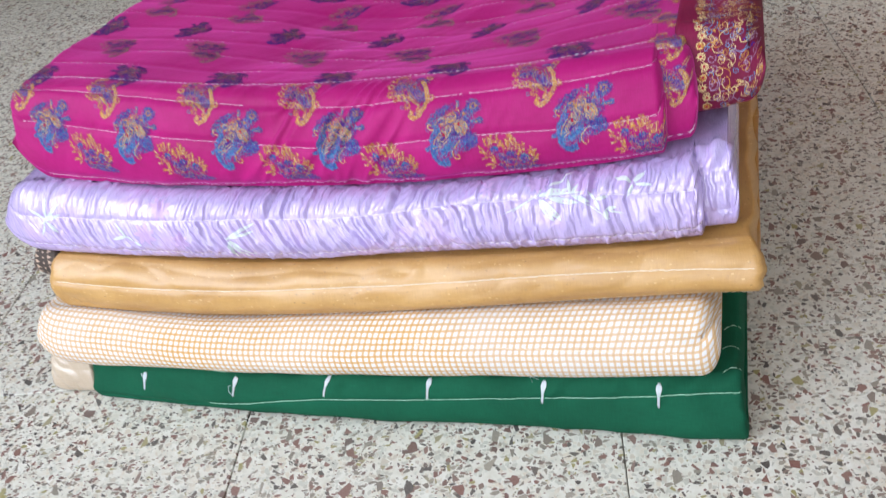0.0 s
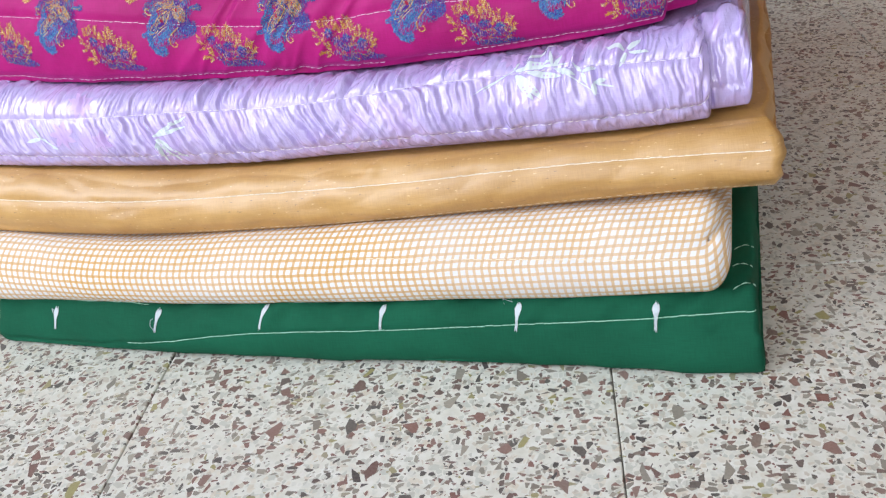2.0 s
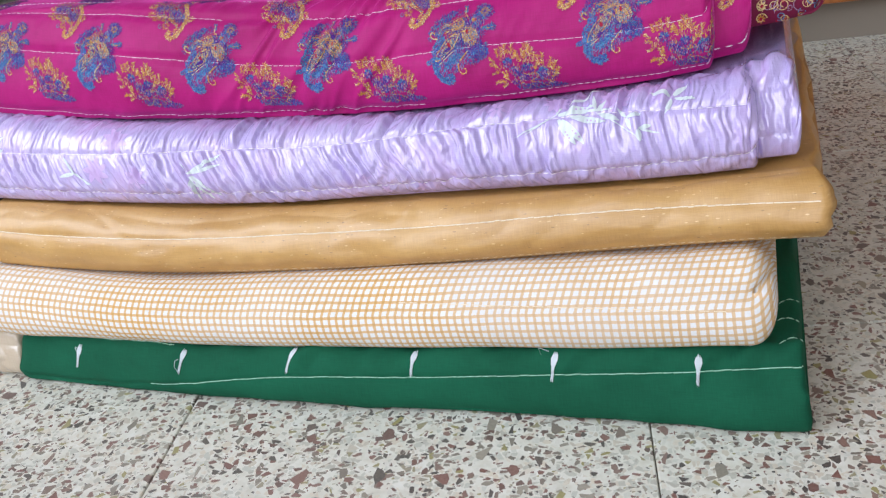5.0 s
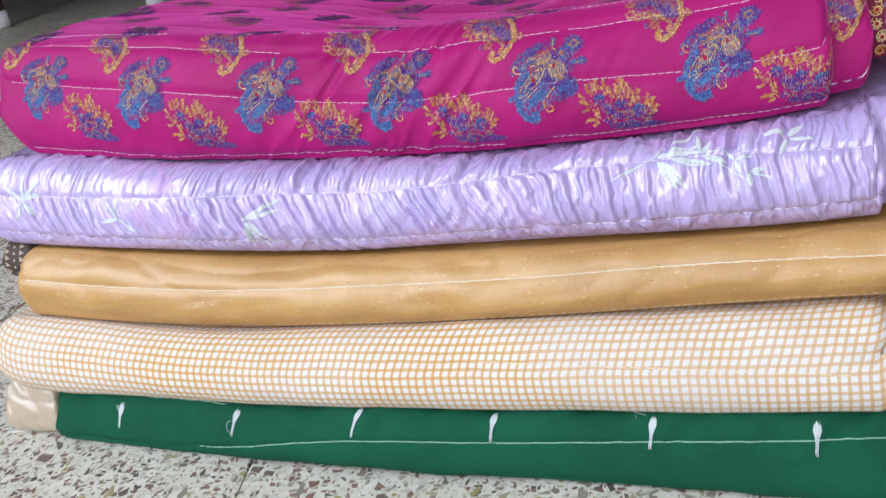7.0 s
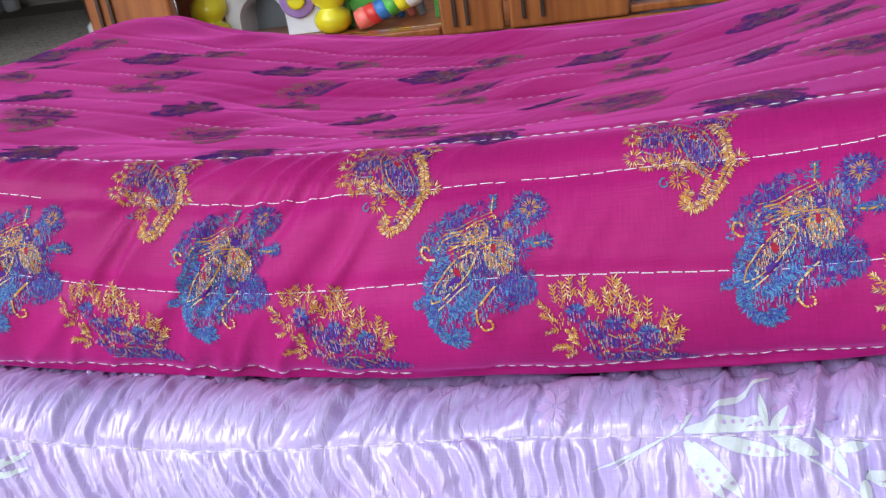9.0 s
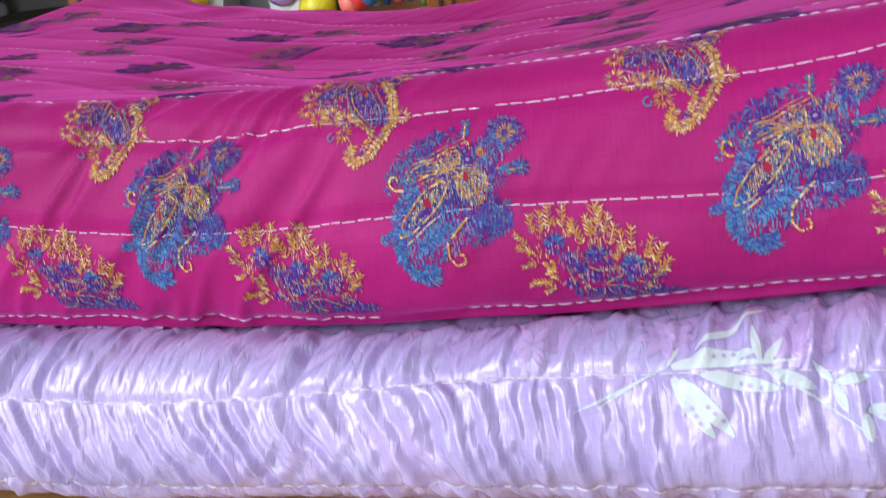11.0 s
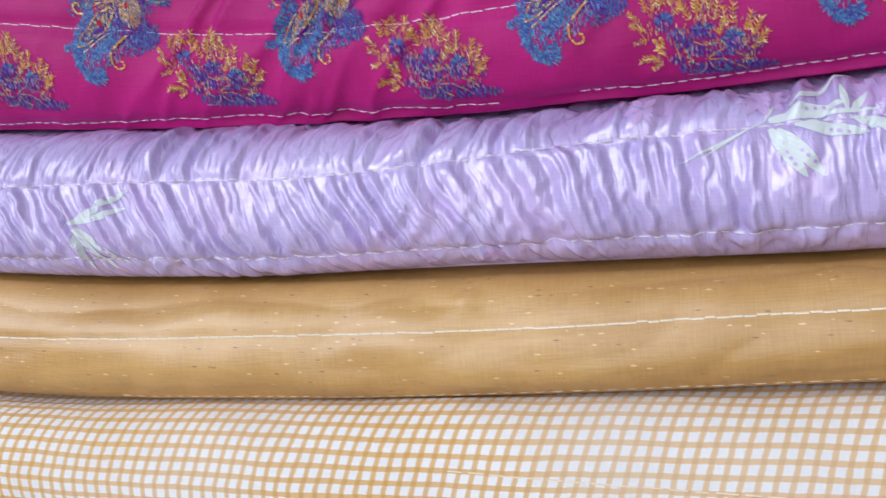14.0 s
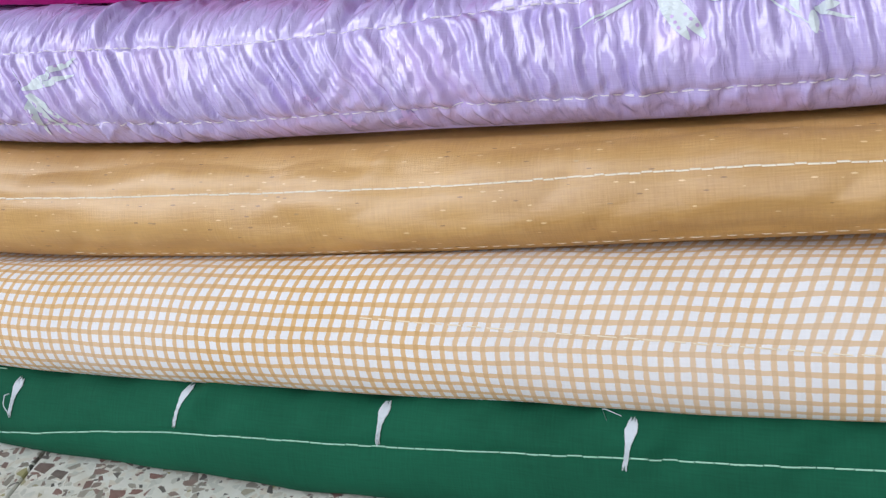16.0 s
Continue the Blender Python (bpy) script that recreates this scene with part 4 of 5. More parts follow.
def paisley(seed):
    """Leaning blue paisley: hooked tail, gold teardrop with a red heart, curls, a flower at its head."""
    w = Weave(seed, (0.0592, -0.0051), (-0.0097, -0.0634))
    sea, deep, gilt = "sky blue teal blue", "violet violet blue plum", "gold gold cream"
    w.hatch(165, -30, 340, 135, "blue violet teal lilac violet sky", 0.55, 1.5, 0.42, 1.0, 0)
    w.hatch(-20, 130, 190, 90, "sky blue teal sky", 0.6, 1.5, 0.42, 0.95, 0)
    for spine, reach in ((((-130, 120), (-150, 190), (-130, 270), (-70, 330), (0, 345), (40, 310), (10, 265)), 2.6), (((-240, 190), (-190, 175), (-150, 130)), 2.3),
                         (((-150, 120), (-165, 60), (-120, 10), (-90, -60), (-60, -130), (0, -190)), 2.5), (((-60, 200), (10, 165), (70, 120), (120, 90)), 2.4)):
        w.fringe(spine, reach, sea, 0.42)
    for x, y, rx, ry, turn, names in ((-70, 70, 140, 62, 0.95, "sky violet teal violet blue"), (110, -130, 165, 95, 0.75, "violet violet teal plum tan"), (270, -230, 85, 60, 0.7, "violet blue tan teal"),
                                      (355, -335, 70, 58, 0.4, "violet blue teal violet"), (250, 30, 95, 60, 0.2, "violet blue sky violet"), (-20, 312, 80, 40, 0.1, "blue sky blue teal"), (-125, 190, 46, 100, -0.2, "sky blue teal violet"), (20, 160, 110, 34, 0.7, "blue sky violet teal"), (110, -15, 125, 72, 0.6, "violet blue teal violet sky"), (300, -270, 80, 52, 0.7, "violet tan blue teal"),
                                      (320, 50, 85, 75, 0.0, "blue violet teal blue"), (410, -185, 66, 24, 0.0, "teal blue"), (-20, -245, 110, 44, 0.6, "violet blue teal violet"), (-130, -120, 60, 60, 0.3, "blue teal violet")):
        w.hatch(x, y, rx, ry, names, 0.8, 1.6, 0.45, turn, 0)
    for spine in (((-120, 170), (-130, 240), (-80, 300), (0, 325), (25, 300)), ((-130, 60), (-70, 0), (-50, -70)), ((-40, 190), (20, 150), (90, 95))):
        w.line(spine, 0.7, "blue violet teal", 2)
        w.fringe(spine, 1.5, "blue sky blue teal violet", 0.5, wide=0.6, level=2)
    w.blob(-10, 60, 95, 34, "violet", -0.75 + 1.57, 1)
    w.line(((-100, 190), (-40, 140), (10, 90), (60, 50)), 0.4, "lilac cream", 5)
    for x, y, rx, ry in ((0, -220, 44, 30), (110, -150, 110, 60), (150, -30, 40, 36), (250, 15, 44, 34), (-5, -140, 62, 26), (190, -200, 30, 28), (290, -165, 36, 24), (355, -335, 44, 26)):
        w.hatch(x, y, rx, ry, deep, 0.9, 1.5, 0.5, 0.0, 2)
    for x, y, n in ((-110, -190, 7), (-50, -240, 8), (35, -290, 8), (110, -310, 5), (300, -30, 10), (350, -10, 8), (310, 80, 9), (270, 120, 9), (225, 130, 8), (440, -190, 11), (330, -130, 6)):
        w.tuft(x, y, 2.7, n + 5, "teal blue violet violet", 0.55)
    w.fringe(((330, -170), (390, -180), (450, -190)), 2.0, "teal blue")
    w.line(((330, -175), (400, -172), (450, -188)), 0.5, "gold teal")
    for k in range(15):
        w.tuft(360 + w.r.uniform(42, 72) * math.cos(k * 0.42), -335 + w.r.uniform(38, 62) * math.sin(k * 0.42), 2.4, 8, "blue teal violet violet", 0.6)
    w.tuft(360, -335, 3.0, 12, "gold tan gold", 0.6, level=3)
    w.fringe(((170, -300), (172, -340), (170, -385)), 1.9, "teal blue", 0.6)
    w.line(((170, -290), (172, -370)), 0.4, gilt)
    drop = ((-135, 160), (-120, 90), (-60, 0), (0, -60), (80, -105), (100, -80), (60, -10), (0, 70), (-70, 140), (-135, 165))
    w.hatch(-15, 25, 118, 34, "cream gold cream tan teal", 0.62, 1.1, 0.3, 0.85, 4)
    w.line(drop, 0.42, gilt), w.line([(x * 0.72 - 6, y * 0.74 + 5) for x, y in drop], 0.34, "violet teal", 5)
    w.blob(0, 0, 17, 26, "red", 0.3, 6)
    for pts in (((-95, -90), (-70, -140), (0, -175), (60, -170), (50, -130), (-30, -115)), ((-60, -170), (20, -190), (100, -240), (190, -285), (200, -250)), ((20, -100), (90, -150), (160, -165), (230, -170)),
                ((60, -190), (100, -160), (160, -190), (150, -240), (100, -230), (90, -200)), ((120, -120), (170, -140), (260, -150), (290, -90)), ((-40, -95), (40, -140), (130, -175))):
        w.line(pts, 0.42, "gold gold cream gold tan")
        w.line([(x + 16, y + 15) for x, y in pts], 0.34, "teal gold violet")
        w.line([(x - 14, y - 13) for x, y in pts], 0.3, "tan gold teal")
    w.hatch(215, -95, 78, 92, "gold cream teal gold lilac blue", 0.75, 1.5, 0.3, 0.0, 4)
    w.hatch(90, -175, 70, 40, "gold teal lilac gold", 0.6, 1.0, 0.28, 0.3, 4)
    # Sparse cream hatch paints in the silk's whitish highlights.
    w.hatch(60, -60, 190, 62, "cream gold lilac cream", 0.2, 1.3, 0.3, 0.8, 5)
    w.hatch(255, -240, 26, 20, "red tan gold", 0.95, 1.1, 0.34)
    w.blob(185, -130, 13, 26, "red", 0.0, 6), w.blob(190, -200, 26, 24, "violet", 0.0, 5), w.blob(192, -204, 10, 9, "lilac", 0.0, 6)
    for k in range(9):
        w.line(((150 + 16 * k, -150 + 3 * k), (146 + 17 * k, -95), (150 + 15 * k, -40 - 4 * k)), 0.3, "gold gold cream teal", 5)
    for side in ((-110, -45, -155, -40, -185, -65, -178, -100, -150, -100, -142, -82), (190, 50, 140, 110, 95, 165, 100, 225, 135, 258, 175, 240, 172, 208, 150, 208)):
        w.line(list(zip(side[::2], side[1::2])), 0.62, "gold cream gold", 6)
    w.fringe(((180, 70), (125, 130), (85, 180), (85, 225)), 2.0, sea, 0.6, (-1,))
    w.tuft(-185, -100, 1.6, 7, sea), w.tuft(-190, -40, 1.6, 6, sea)
    return w


def hooked(seed):
    """Gold-fringed comma with a violet teardrop, flowers on one side and a small spiral."""
    w = Weave(seed, (0.0659, -0.0057), (-0.0108, -0.0970))
    gilt = "gold gold gold cream tan"
    w.fringe(((100, -290), (160, -230), (185, -140), (150, -80), (90, -20), (20, 8), (-10, -15), (20, -50)), 2.4, gilt, 0.4)
    w.hatch(0, -190, 200, 120, "violet tan plum lilac gold violet", 0.5, 1.3, 0.4, -0.2, 0)
    w.hatch(-120, -235, 110, 75, "violet plum lilac tan blue gold", 0.6, 1.4, 0.42, 0.1, 0)
    w.hatch(100, -290, 90, 40, "violet plum tan lilac", 0.55, 1.3, 0.42, -0.4, 0)
    w.fringe(((-20, -150), (40, -115), (100, -90), (60, -30)), 1.5, gilt, 0.7)
    w.hatch(60, -180, 132, 48, "violet violet blue blue lilac", 0.9, 1.4, 0.42, -0.85, 2)
    drop = ((-50, -295), (-60, -240), (-20, -170), (60, -110), (130, -70), (165, -120), (140, -180), (60, -260), (-50, -295))
    w.line(drop, 0.42, "gold tan teal"), w.line([(x * 0.7 + 14, y * 0.7 - 54) for x, y in drop], 0.32, "teal gold")
    w.blob(30, -225, 20, 12, "red", -0.7, 5), w.hatch(30, -225, 34, 20, gilt, 0.35, 0.9, 0.28, -0.7, 4)
    for x, y, rx, ry in ((-150, -205, 36, 34), (-160, -290, 30, 24), (-110, -315, 26, 20), (-80, -220, 30, 30), (80, -310, 46, 24), (140, -300, 24, 20), (60, -30, 20, 14)):
        w.hatch(x, y, rx, ry, "violet violet plum lilac blue", 0.9, 1.3, 0.45, 0.0, 2)
    for x, y, n in ((-235, -220, 9), (-220, -290, 9), (-200, -340, 9), (-150, -350, 8), (-90, -350, 7), (-225, -150, 7), (-160, -130, 8), (-100, -140, 8), (-40, -130, 7), (-30, -80, 6), (170, -330, 8), (215, -160, 8)):
        w.tuft(x, y, 2.9, n + 5, gilt, 0.65)
    for pts in (((-190, -250), (-150, -260), (-110, -240), (-100, -190)), ((-190, -170), (-130, -160), (-70, -170)), ((-140, -330), (-100, -300), (-70, -300)), ((-50, -140), (-35, -100), (-30, -70)),
                ((100, -260), (150, -270), (180, -300), (165, -320), (150, -305))):
        w.line(pts, 0.38, "gold tan lilac teal")
    x, y = w.mm(-85, -65)
    w.spiral(x, y, 1.6 * MM, 1.5, 0.95, 0.45 * MM, I["teal"], 5)
    return w


def bouquet(seed):
    """Upright golden sprigs over violet flowers, blue leaves below."""
    w = Weave(seed, (0.0458, -0.0063), (-0.0062, -0.0510))
    gilt = "gold gold cream gold tan"
    w.hatch(240, 120, 230, 85, "blue violet teal violet tan", 0.62, 1.5, 0.45, -0.35, 0)
    w.hatch(520, 130, 130, 80, "violet blue plum tan", 0.55, 1.5, 0.45, -0.3, 0)
    w.hatch(430, 270, 330, 60, "blue violet blue teal violet plum", 0.8, 1.5, 0.45, -0.1, 1)
    for x, y, rx, ry in ((0, 0, 62, 52), (245, 45, 55, 45), (455, 100, 78, 62), (90, 65, 34, 34), (150, 110, 44, 40), (225, 165, 60, 40), (95, 220, 54, 34), (290, 20, 44, 22), (570, 230, 60, 30)):
        w.hatch(x, y, rx, ry, "violet violet blue violet lilac", 0.95, 1.5, 0.46, 0.0, 2)
    for x, y, n in ((0, -10, 16), (455, 80, 14), (245, 40, 8)):
        w.tuft(x, y, 3.0, n, "blue violet teal", 0.7, (0.1, 3.2), 3)
    w.hatch(10, 15, 26, 20, "lilac red", 0.7, 0.9, 0.4), w.hatch(470, 115, 24, 18, "lilac red plum", 0.6, 0.9, 0.4)
    for x, y, l, lean in ((-125, -60, 5.0, -0.15), (-80, -70, 5.2, 0.0), (-30, -100, 5.4, -0.05), (45, -100, 5.6, 0.05), (85, -50, 4.6, 0.25), (-160, 0, 4.2, -0.8), (-130, 40, 4.2, -1.2), (-110, 100, 3.8, -1.8), (-20, 80, 3.4, 3.0),
                          (-70, 95, 3.4, 2.6), (240, -60, 8.4, 0.0), (205, -60, 5.2, -0.15), (285, -80, 5.0, 0.3), (165, -20, 5.4, -0.4), (250, -120, 4.6, 0.1), (320, -20, 5.4, 0.3), (400, 20, 5.8, -0.1), (440, 0, 5.8, 0.1),
                          (530, 40, 5.6, 0.35), (570, 60, 5.2, 0.5), (590, 110, 4.8, 0.8), (560, 140, 4.4, 1.2), (350, 60, 4.0, 0.5), (-20, 215, 4.6, -1.4), (-60, 215, 4.2, -1.7), (20, 190, 3.4, -0.9), (0, 245, 3.4, -2.0)):
        w.sprig(x, y, l * 1.1, lean, gilt, 5)
    for pts in (((70, 110), (95, 170), (110, 220)), ((235, -20), (240, -90), (250, -140)), ((285, 215), (340, 170), (390, 150), (395, 110), (360, 90)), ((280, 210), (285, 270), (240, 315), (160, 320)),
                ((300, 215), (400, 210), (490, 250), (560, 290)), ((300, 225), (330, 270), (400, 290)), ((470, 170), (530, 190), (590, 230)), ((200, 110), (260, 130), (320, 120), (390, 110)), ((160, 175), (190, 240), (240, 250))):
        w.line(pts, 0.42, "gold tan teal lilac gold")
    for x, y, rx, ry in ((0, -75, 120, 55), (240, -70, 70, 95), (450, 10, 120, 55), (-95, 40, 70, 60), (560, 90, 70, 60), (120, 10, 50, 60), (340, 30, 60, 50), (-10, 215, 80, 34)):
        w.hatch(x, y, rx, ry, gilt, 0.26, 1.4, 0.3, 0.0, 3)
    w.hatch(160, 200, 60, 60, gilt, 0.28, 1.2, 0.3, 0.0, 4), w.hatch(540, 200, 60, 40, gilt, 0.25, 1.2, 0.3, 0.0, 4)
    w.hatch(320, 110, 70, 26, gilt, 0.35, 1.0, 0.3, 0.0, 4)
    return w


YARNS = [YARN[n] for n in YARN_ORDER]
# Same silk yarns, their duller look at a grazing view put into the colour.
GRAZING_SWAP = dict(sky="plum", blue="violet", teal="plum", gold="tan", cream="tan", lilac="tan")
YARNS_GRAZING = [YARN[GRAZING_SWAP.get(n, n)] for n in YARN_ORDER]
PITCH = 0.0885
A, B, C = [paisley(k) for k in range(2)], [bouquet(k) for k in range(2)], [hooked(k) for k in range(2)]
for k, (ax, rise) in enumerate(((-0.363, 0.0475), (-0.279, 0.0455), (-0.1938, 0.0441), (-0.1121, 0.0422), (-0.0256, 0.0403), (0.0641, 0.0405))):
    A[k % 2].lay(mag_sheet, ax, rise, "paisley_motif", YARNS, magenta, "woven blue and gold paisley")
    B[k % 2].lay(mag_sheet, ax + 0.0338, rise - 0.0145, "bouquet_motif", YARNS, magenta, "woven gold and blue bouquet")
    C[k % 2].lay(mag_sheet, ax - 0.0225, rise + 0.0138, "hooked_motif", YARNS, magenta, "woven gold hooked paisley")
# Top rows: grazing-angle dulling is painted in through the swapped yarns.
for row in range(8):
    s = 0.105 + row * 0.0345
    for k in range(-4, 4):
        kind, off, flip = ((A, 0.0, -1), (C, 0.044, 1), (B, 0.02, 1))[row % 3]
        kind[k % 2].lay(mag_sheet, -0.110 + PITCH * k + off, s, "top_motif", YARNS_GRAZING, magenta, "woven paisley", flip=flip, size=0.85, turn=0.25 * row, lift=0.0001)


def scrollwork():
    """Narrow bars beside the fold, a chain of rosettes, then curled leaf outlines on maroon."""
    r, p = random.Random(5), Print()
    for n in range(260):
        x, s = r.uniform(0.019, 0.054), r.uniform(0.0, 0.12)
        tint = I[r.choice(("cream", "cream", "lilac", "gold", "sky"))]
        if n % 3:
            p.spiral(x, s, r.uniform(0.0016, 0.0036), r.uniform(0, 6), r.choice((-1.1, 0.8, 1.2)), 0.00042, tint, 2)
        else:
            a = r.uniform(0, 6.28)
            p.stroke([(x + 0.0022 * k * math.cos(a + 0.35 * k), s + 0.0022 * k * math.sin(a + 0.35 * k)) for k in range(5)], 0.00045, tint, 3)
    for k in range(60):
        p.dot(r.uniform(0.02, 0.053), r.uniform(0, 0.12), 0.0009, I[r.choice(("red", "violet", "gold"))], 1)
    for k in range(17):
        x, s = 0.0165 + 0.0012 * math.sin(2 * k), 0.004 + k * 0.0068
        for q in range(8):
            p.leaf(x, s, q * 0.785, 0.0032, 0.0011, I["cream" if k % 3 else "gold"], 4)
        p.spiral(x, s, 0.0034, k, 1.0, 0.0005, I["cream"], 5), p.dot(x, s, 0.0010, I["red"], 6)
    for k in range(44):
        tone = ("cream", "violet", "gold", "red", "lilac")[k % 5]
        p.stroke([(0.0005, 0.002 + 0.0027 * k), (0.0125, 0.0035 + 0.0027 * k)], 0.0006 + 0.0005 * (k % 2), I[tone], 3)
    return p


scrollwork().lay(mag_edge, 0.136, 0.002, "scrollwork", YARNS, magenta, "cream and gold scrollwork weave")
for s in (0.03, 0.06, 0.1, 0.15):
    C[0].lay(mag_fold, 0.130, s, "hooked_motif", YARNS, magenta, "woven gold hooked paisley", size=0.8)

# ---- the show cabinet behind ----


def show_cabinet():
    cab = tagged(new("show_cabinet"), "orange varnished wooden show cabinet with glass doors, toys inside", "cabinet")
    y = 1.29
    part("plinth", box(-0.45, 1.6, y + 0.02, y + 0.42, 0.0, 0.05), plinth_grey, cab, "grey painted plinth")
    part("bottom_rail", box(-0.372, 1.6, y, y + 0.022, 0.05, 0.15, 0.003), orange_wood, cab)
    part("base_board", box(-0.452, 1.6, y + 0.024, y + 0.42, 0.052, 0.07), orange_wood, cab)
    part("shelf_board", box(-0.37, 1.59, y + 0.026, y + 0.40, 0.135, 0.15), orange_wood, cab)
    part("side_panel", box(-0.46, -0.44, y + 0.024, y + 0.42, 0.05, 1.2), orange_wood, cab)
    part("back_panel", box(-0.458, 1.6, y + 0.424, y + 0.436, 0.05, 1.2), orange_wood, cab)
    part("top_board", box(-0.48, 1.62, y - 0.01, y + 0.44, 1.2, 1.225, 0.004), orange_wood, cab)
    for x0, x1 in ((-0.46, -0.374), (-0.109, -0.049), (-0.043, 0.069), (0.34, 0.42), (0.43, 1.6)):
        st = part("stile", box(x0, x1, y, y + 0.022, 0.05 if x0 < -0.4 else 0.151, 1.2, 0.003), orange_wood, cab)
        for g in ((0.012, 0.024) if x1 - x0 < 0.1 else (0.012, 0.03)):
            part("groove_bead", box(x0 + g, x0 + g + 0.004, y - 0.004, y - 0.0005, 0.16, 1.19, 0.001), dark_wood, st)
    for x0, x1 in ((-0.372, -0.111), (0.071, 0.338)):
        door = part("glazing_bar", box(x0, x1, y + 0.004, y + 0.018, 0.152, 0.160, 0.002), orange_wood, cab)
        pane = part("pane", box(x0, x1, y + 0.010, y + 0.013, 0.162, 1.19), clear_glass, door, "clear glass")
        pane.visible_shadow = False
    return cab


show_cabinet()
SHELF = 0.1505


def toy_house():
    t = tagged(new("toy_playhouse"), "white plastic toy playhouse with arch, red roofs and yellow columns", "toy")
    y = 1.40
    bm = bmesh.new()
    out, hole = [(-0.36, SHELF), (-0.36, 0.27), (-0.26, 0.30), (-0.235, 0.27), (-0.235, SHELF)], []
    for k in range(13):
        a = math.pi * k / 12
        hole.append((-0.318 + 0.026 * math.cos(a), SHELF + 0.02 + 0.026 * math.sin(a)))
    loop = out + [(hole[0][0], SHELF)] + hole + [(hole[-1][0], SHELF)]
    f = bm.faces.new([bm.verts.new((x, y, z)) for x, z in loop])
    ext = bmesh.ops.extrude_face_region(bm, geom=[f])
    for v in ext["geom"]:
        if isinstance(v, bmesh.types.BMVert):
            v.co.y += 0.09
    bmesh.ops.recalc_face_normals(bm, faces=list(bm.faces))
    body = part("body", bm, white_plastic, t)
    part("arch_back", box(-0.345, -0.29, y + 0.06, y + 0.064, SHELF, 0.2), grey_plastic, body, "grey recess")
    part("round_badge", lathe([(0.02, 0), (0.02, 0.004), (0.017, 0.006)], 28, (-0.275, y - 0.001, 0.188), "Y"), purple_plastic, t, "lilac round badge", True)
    part("badge_centre", lathe([(0.010, 0), (0.010, 0.003), (0.007, 0.004)], 20, (-0.275, y - 0.0075, 0.188), "Y"), yellow_plastic, t, "yellow badge centre", True)
    for x, h in ((-0.372, 0.0), (-0.237, 0.0)):
        prof = []
        for k in range(4):
            z = SHELF + 0.027 * k
            prof += [(0.012, z), (0.019, z + 0.007), (0.0205, z + 0.0135), (0.019, z + 0.020), (0.012, z + 0.026)]
        part("column", lathe(prof, 24, (x, y - 0.012, 0)), yellow_plastic, t, "lobed yellow column", True)
    for x in (-0.385, -0.262):
        part("roof", lathe([(0.004, 0.208), (0.022, 0.213), (0.03, 0.228), (0.026, 0.25), (0.012, 0.268), (0.002, 0.275)], 24, (x, y - 0.03, 0)), red_plastic, t, "red domed roof", True)
    return t


def toy_rack():
    t = tagged(new("toy_rack"), "green plastic toy rack with sloping bars", "toy")
    for x in (-0.225, -0.128):
        part("post", box(x, x + 0.006, 1.40, 1.412, SHELF, 0.32, 0.001), green_plastic, t)
    for z in (0.178, 0.215):
        bm = box(-0.219, -0.128, 1.398, 1.408, z, z + 0.012, 0.002)
        bmesh.ops.rotate(bm, verts=list(bm.verts), cent=(-0.174, 1.403, z), matrix=Matrix.Rotation(radians(-14), 3, "Y"))
        part("bar", bm, green_plastic, t)
    return t


def spool(x, z, tint, label):
    s = part("toy_spool", lathe([(0.005, -0.009), (0.0105, -0.008), (0.0115, 0), (0.0105, 0.008), (0.005, 0.009)], 20, (0, 0, 0), "X"), tint, None, "", True)
    s.matrix_world = pose(x, 1.375, z, 0, -16, 0)
    return tagged(s, label, "toy", group="toy spools")


def pencil(x, tint):
    s = part("toy_rod", lathe([(0.003, 0), (0.0045, 0.002), (0.0045, 0.055), (0.003, 0.058)], 10), tint, None, "", True)
    s.matrix_world = pose(x, 1.43, SHELF, 0, -10, 0)
    return tagged(s, "slim coloured plastic rod standing in the rack", "toy", group="toy rods")


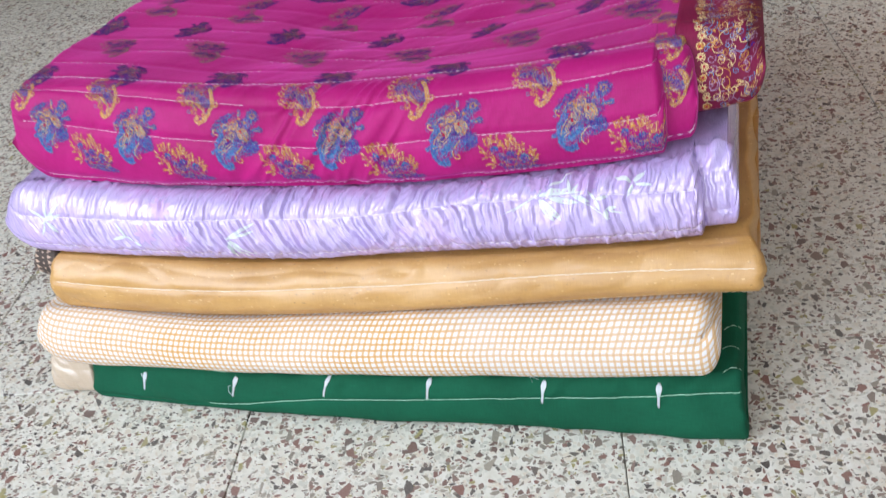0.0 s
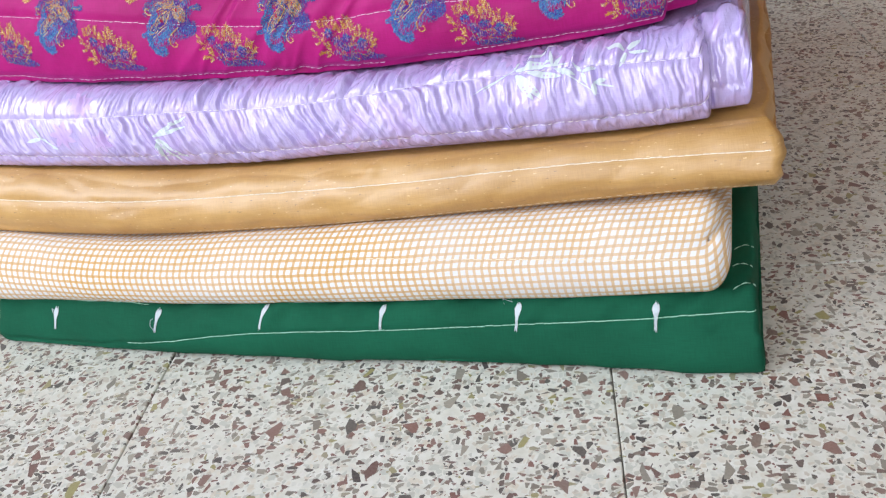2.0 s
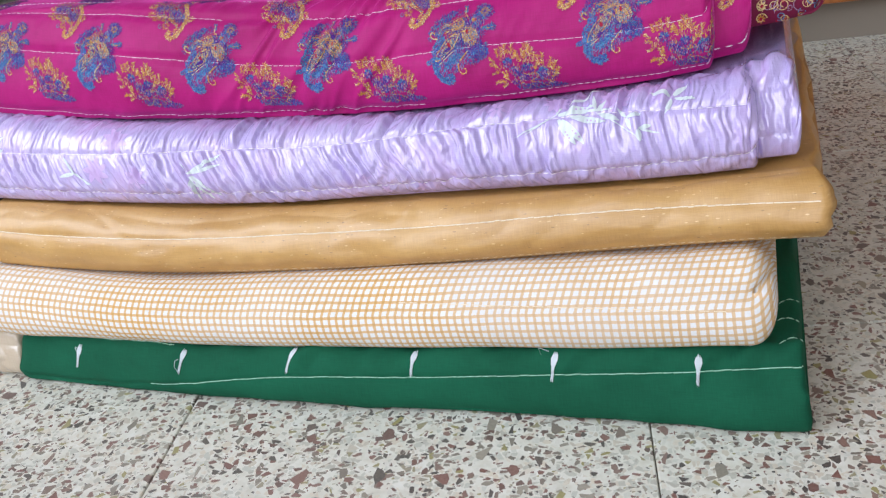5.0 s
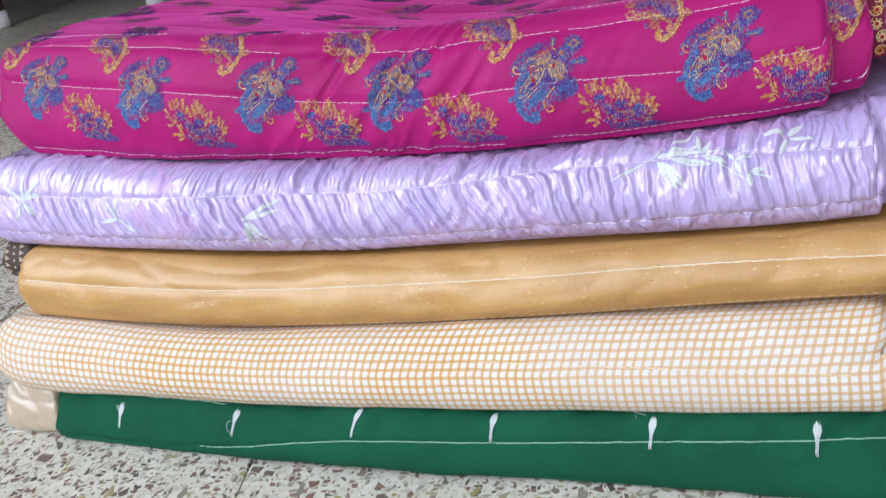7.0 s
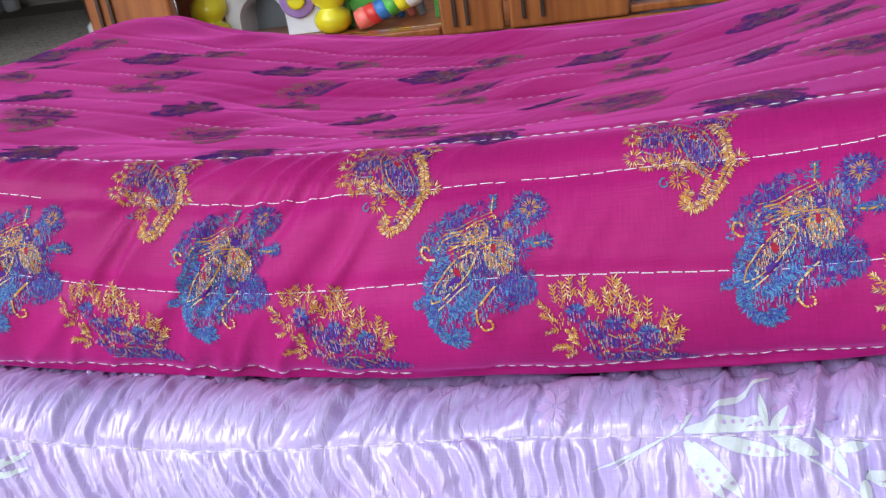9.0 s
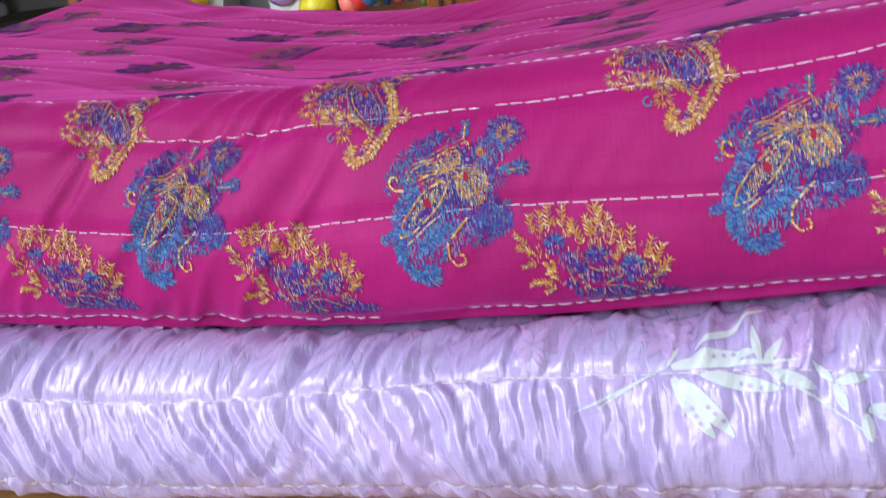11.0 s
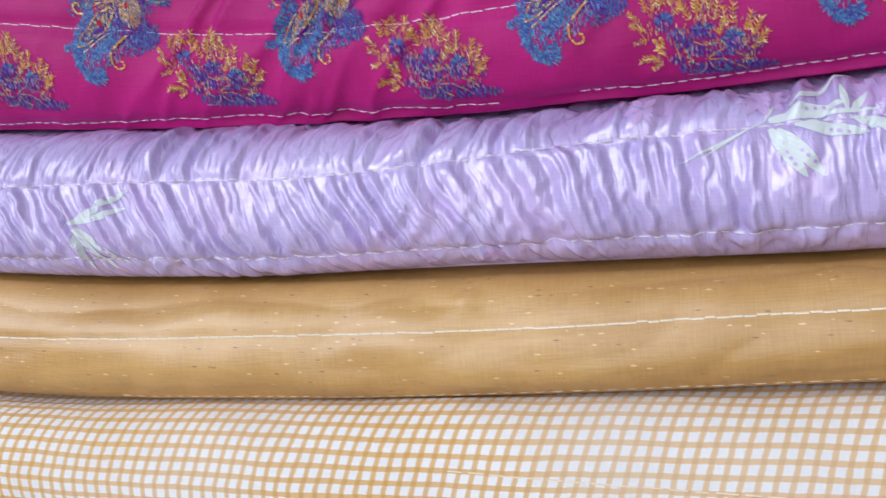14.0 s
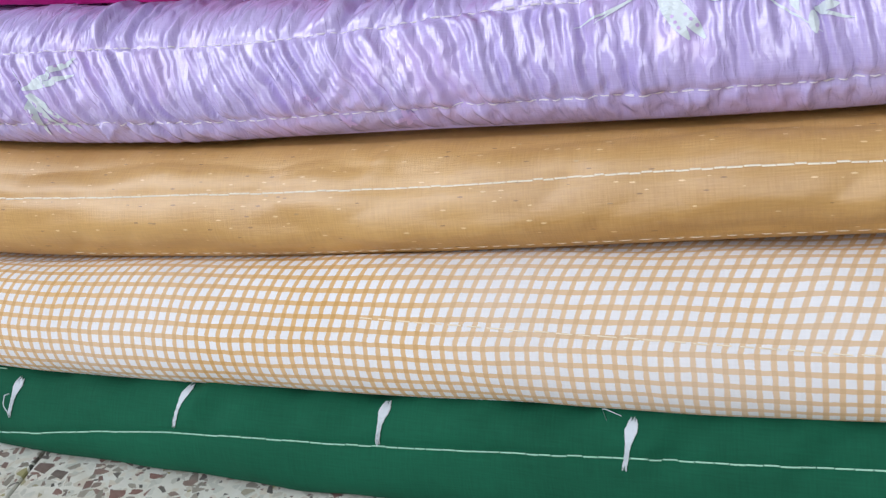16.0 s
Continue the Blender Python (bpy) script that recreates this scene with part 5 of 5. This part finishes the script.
toy_house()
toy_rack()
for k, (tint, word) in enumerate(((coral_plastic, "coral"), (red_plastic, "red"), (blue_plastic, "blue"), (green_plastic, "green"), (yellow_plastic, "yellow"), (white_plastic, "white"))):
    spool(-0.200 + 0.0105 * k, 0.1640 + 0.0034 * k, tint, word + " plastic toy spool lying in the rack")
for k in range(6):
    pencil(-0.205 + 0.012 * k, (blue_plastic, grey_plastic, white_plastic, blue_plastic, coral_plastic, grey_plastic)[k])
crate = part("toy_crate", box(0.075, 0.33, 1.36, 1.5, SHELF, 0.34, 0.012, 3), sky_plastic)
tagged(crate, "sky blue plastic crate standing on the cabinet shelf", "crate")

# ---- the dark bed at the far side ----


def bed():
    b = tagged(new("wooden_bed"), "dark wooden bed with turned legs and white foot caps", "bed")
    part("side_rail", box(-1.72, -0.75, 2.38, 2.42, 0.24, 0.42, 0.004), dark_wood, b)
    part("base_board", box(-1.72, -0.75, 2.425, 3.28, 0.30, 0.40), dark_wood, b)
    part("mattress", box(-1.70, -0.78, 2.43, 3.27, 0.405, 0.55, 0.03, 3), maroon_silk, b, "dark mattress")
    for x, y in ((-1.04, 2.45), (-1.48, 2.47), (-1.68, 2.47), (-1.04, 3.2), (-1.68, 3.2)):
        leg = part("leg", lathe([(0.016, 0.045), (0.02, 0.09), (0.026, 0.14), (0.018, 0.17), (0.028, 0.24), (0.028, 0.299)], 16, (x, y, 0)), dark_wood, b, "", True)
        part("foot_cap", lathe([(0.018, 0.0), (0.024, 0.006), (0.024, 0.035), (0.017, 0.044)], 16, (x, y, 0)), white_plastic, leg, "white foot cap", True)
    return b


bed()

# ---- floor tiles ----


def tile_mesh():
    bm = box(-TILE / 2 + 0.0004, TILE / 2 - 0.0004, -TILE / 2 + 0.0004, TILE / 2 - 0.0004, -0.02, 0.0)
    top = [e for e in bm.edges if all(v.co.z > -0.001 for v in e.verts)]
    bmesh.ops.bevel(bm, geom=top, offset=0.0007, segments=1, affect="EDGES")
    me = bpy.data.meshes.new("tile")
    bm.to_mesh(me)
    bm.free()
    me.materials.append(terrazzo)
    return me


def tiles():
    me, count = tile_mesh(), 0
    i0, i1 = math.ceil((X0 - JX) / TILE), math.floor((X1 - JX) / TILE)
    j0, j1 = math.ceil((Y0 - JY) / TILE), math.floor((Y1 - JY) / TILE)
    for i in range(i0, i1):
        for j in range(j0, j1):
            ob = new("tile", me)
            ob.location = (JX + (i + 0.5) * TILE, JY + (j + 0.5) * TILE, 0)
            ob.parent = floor


tiles()
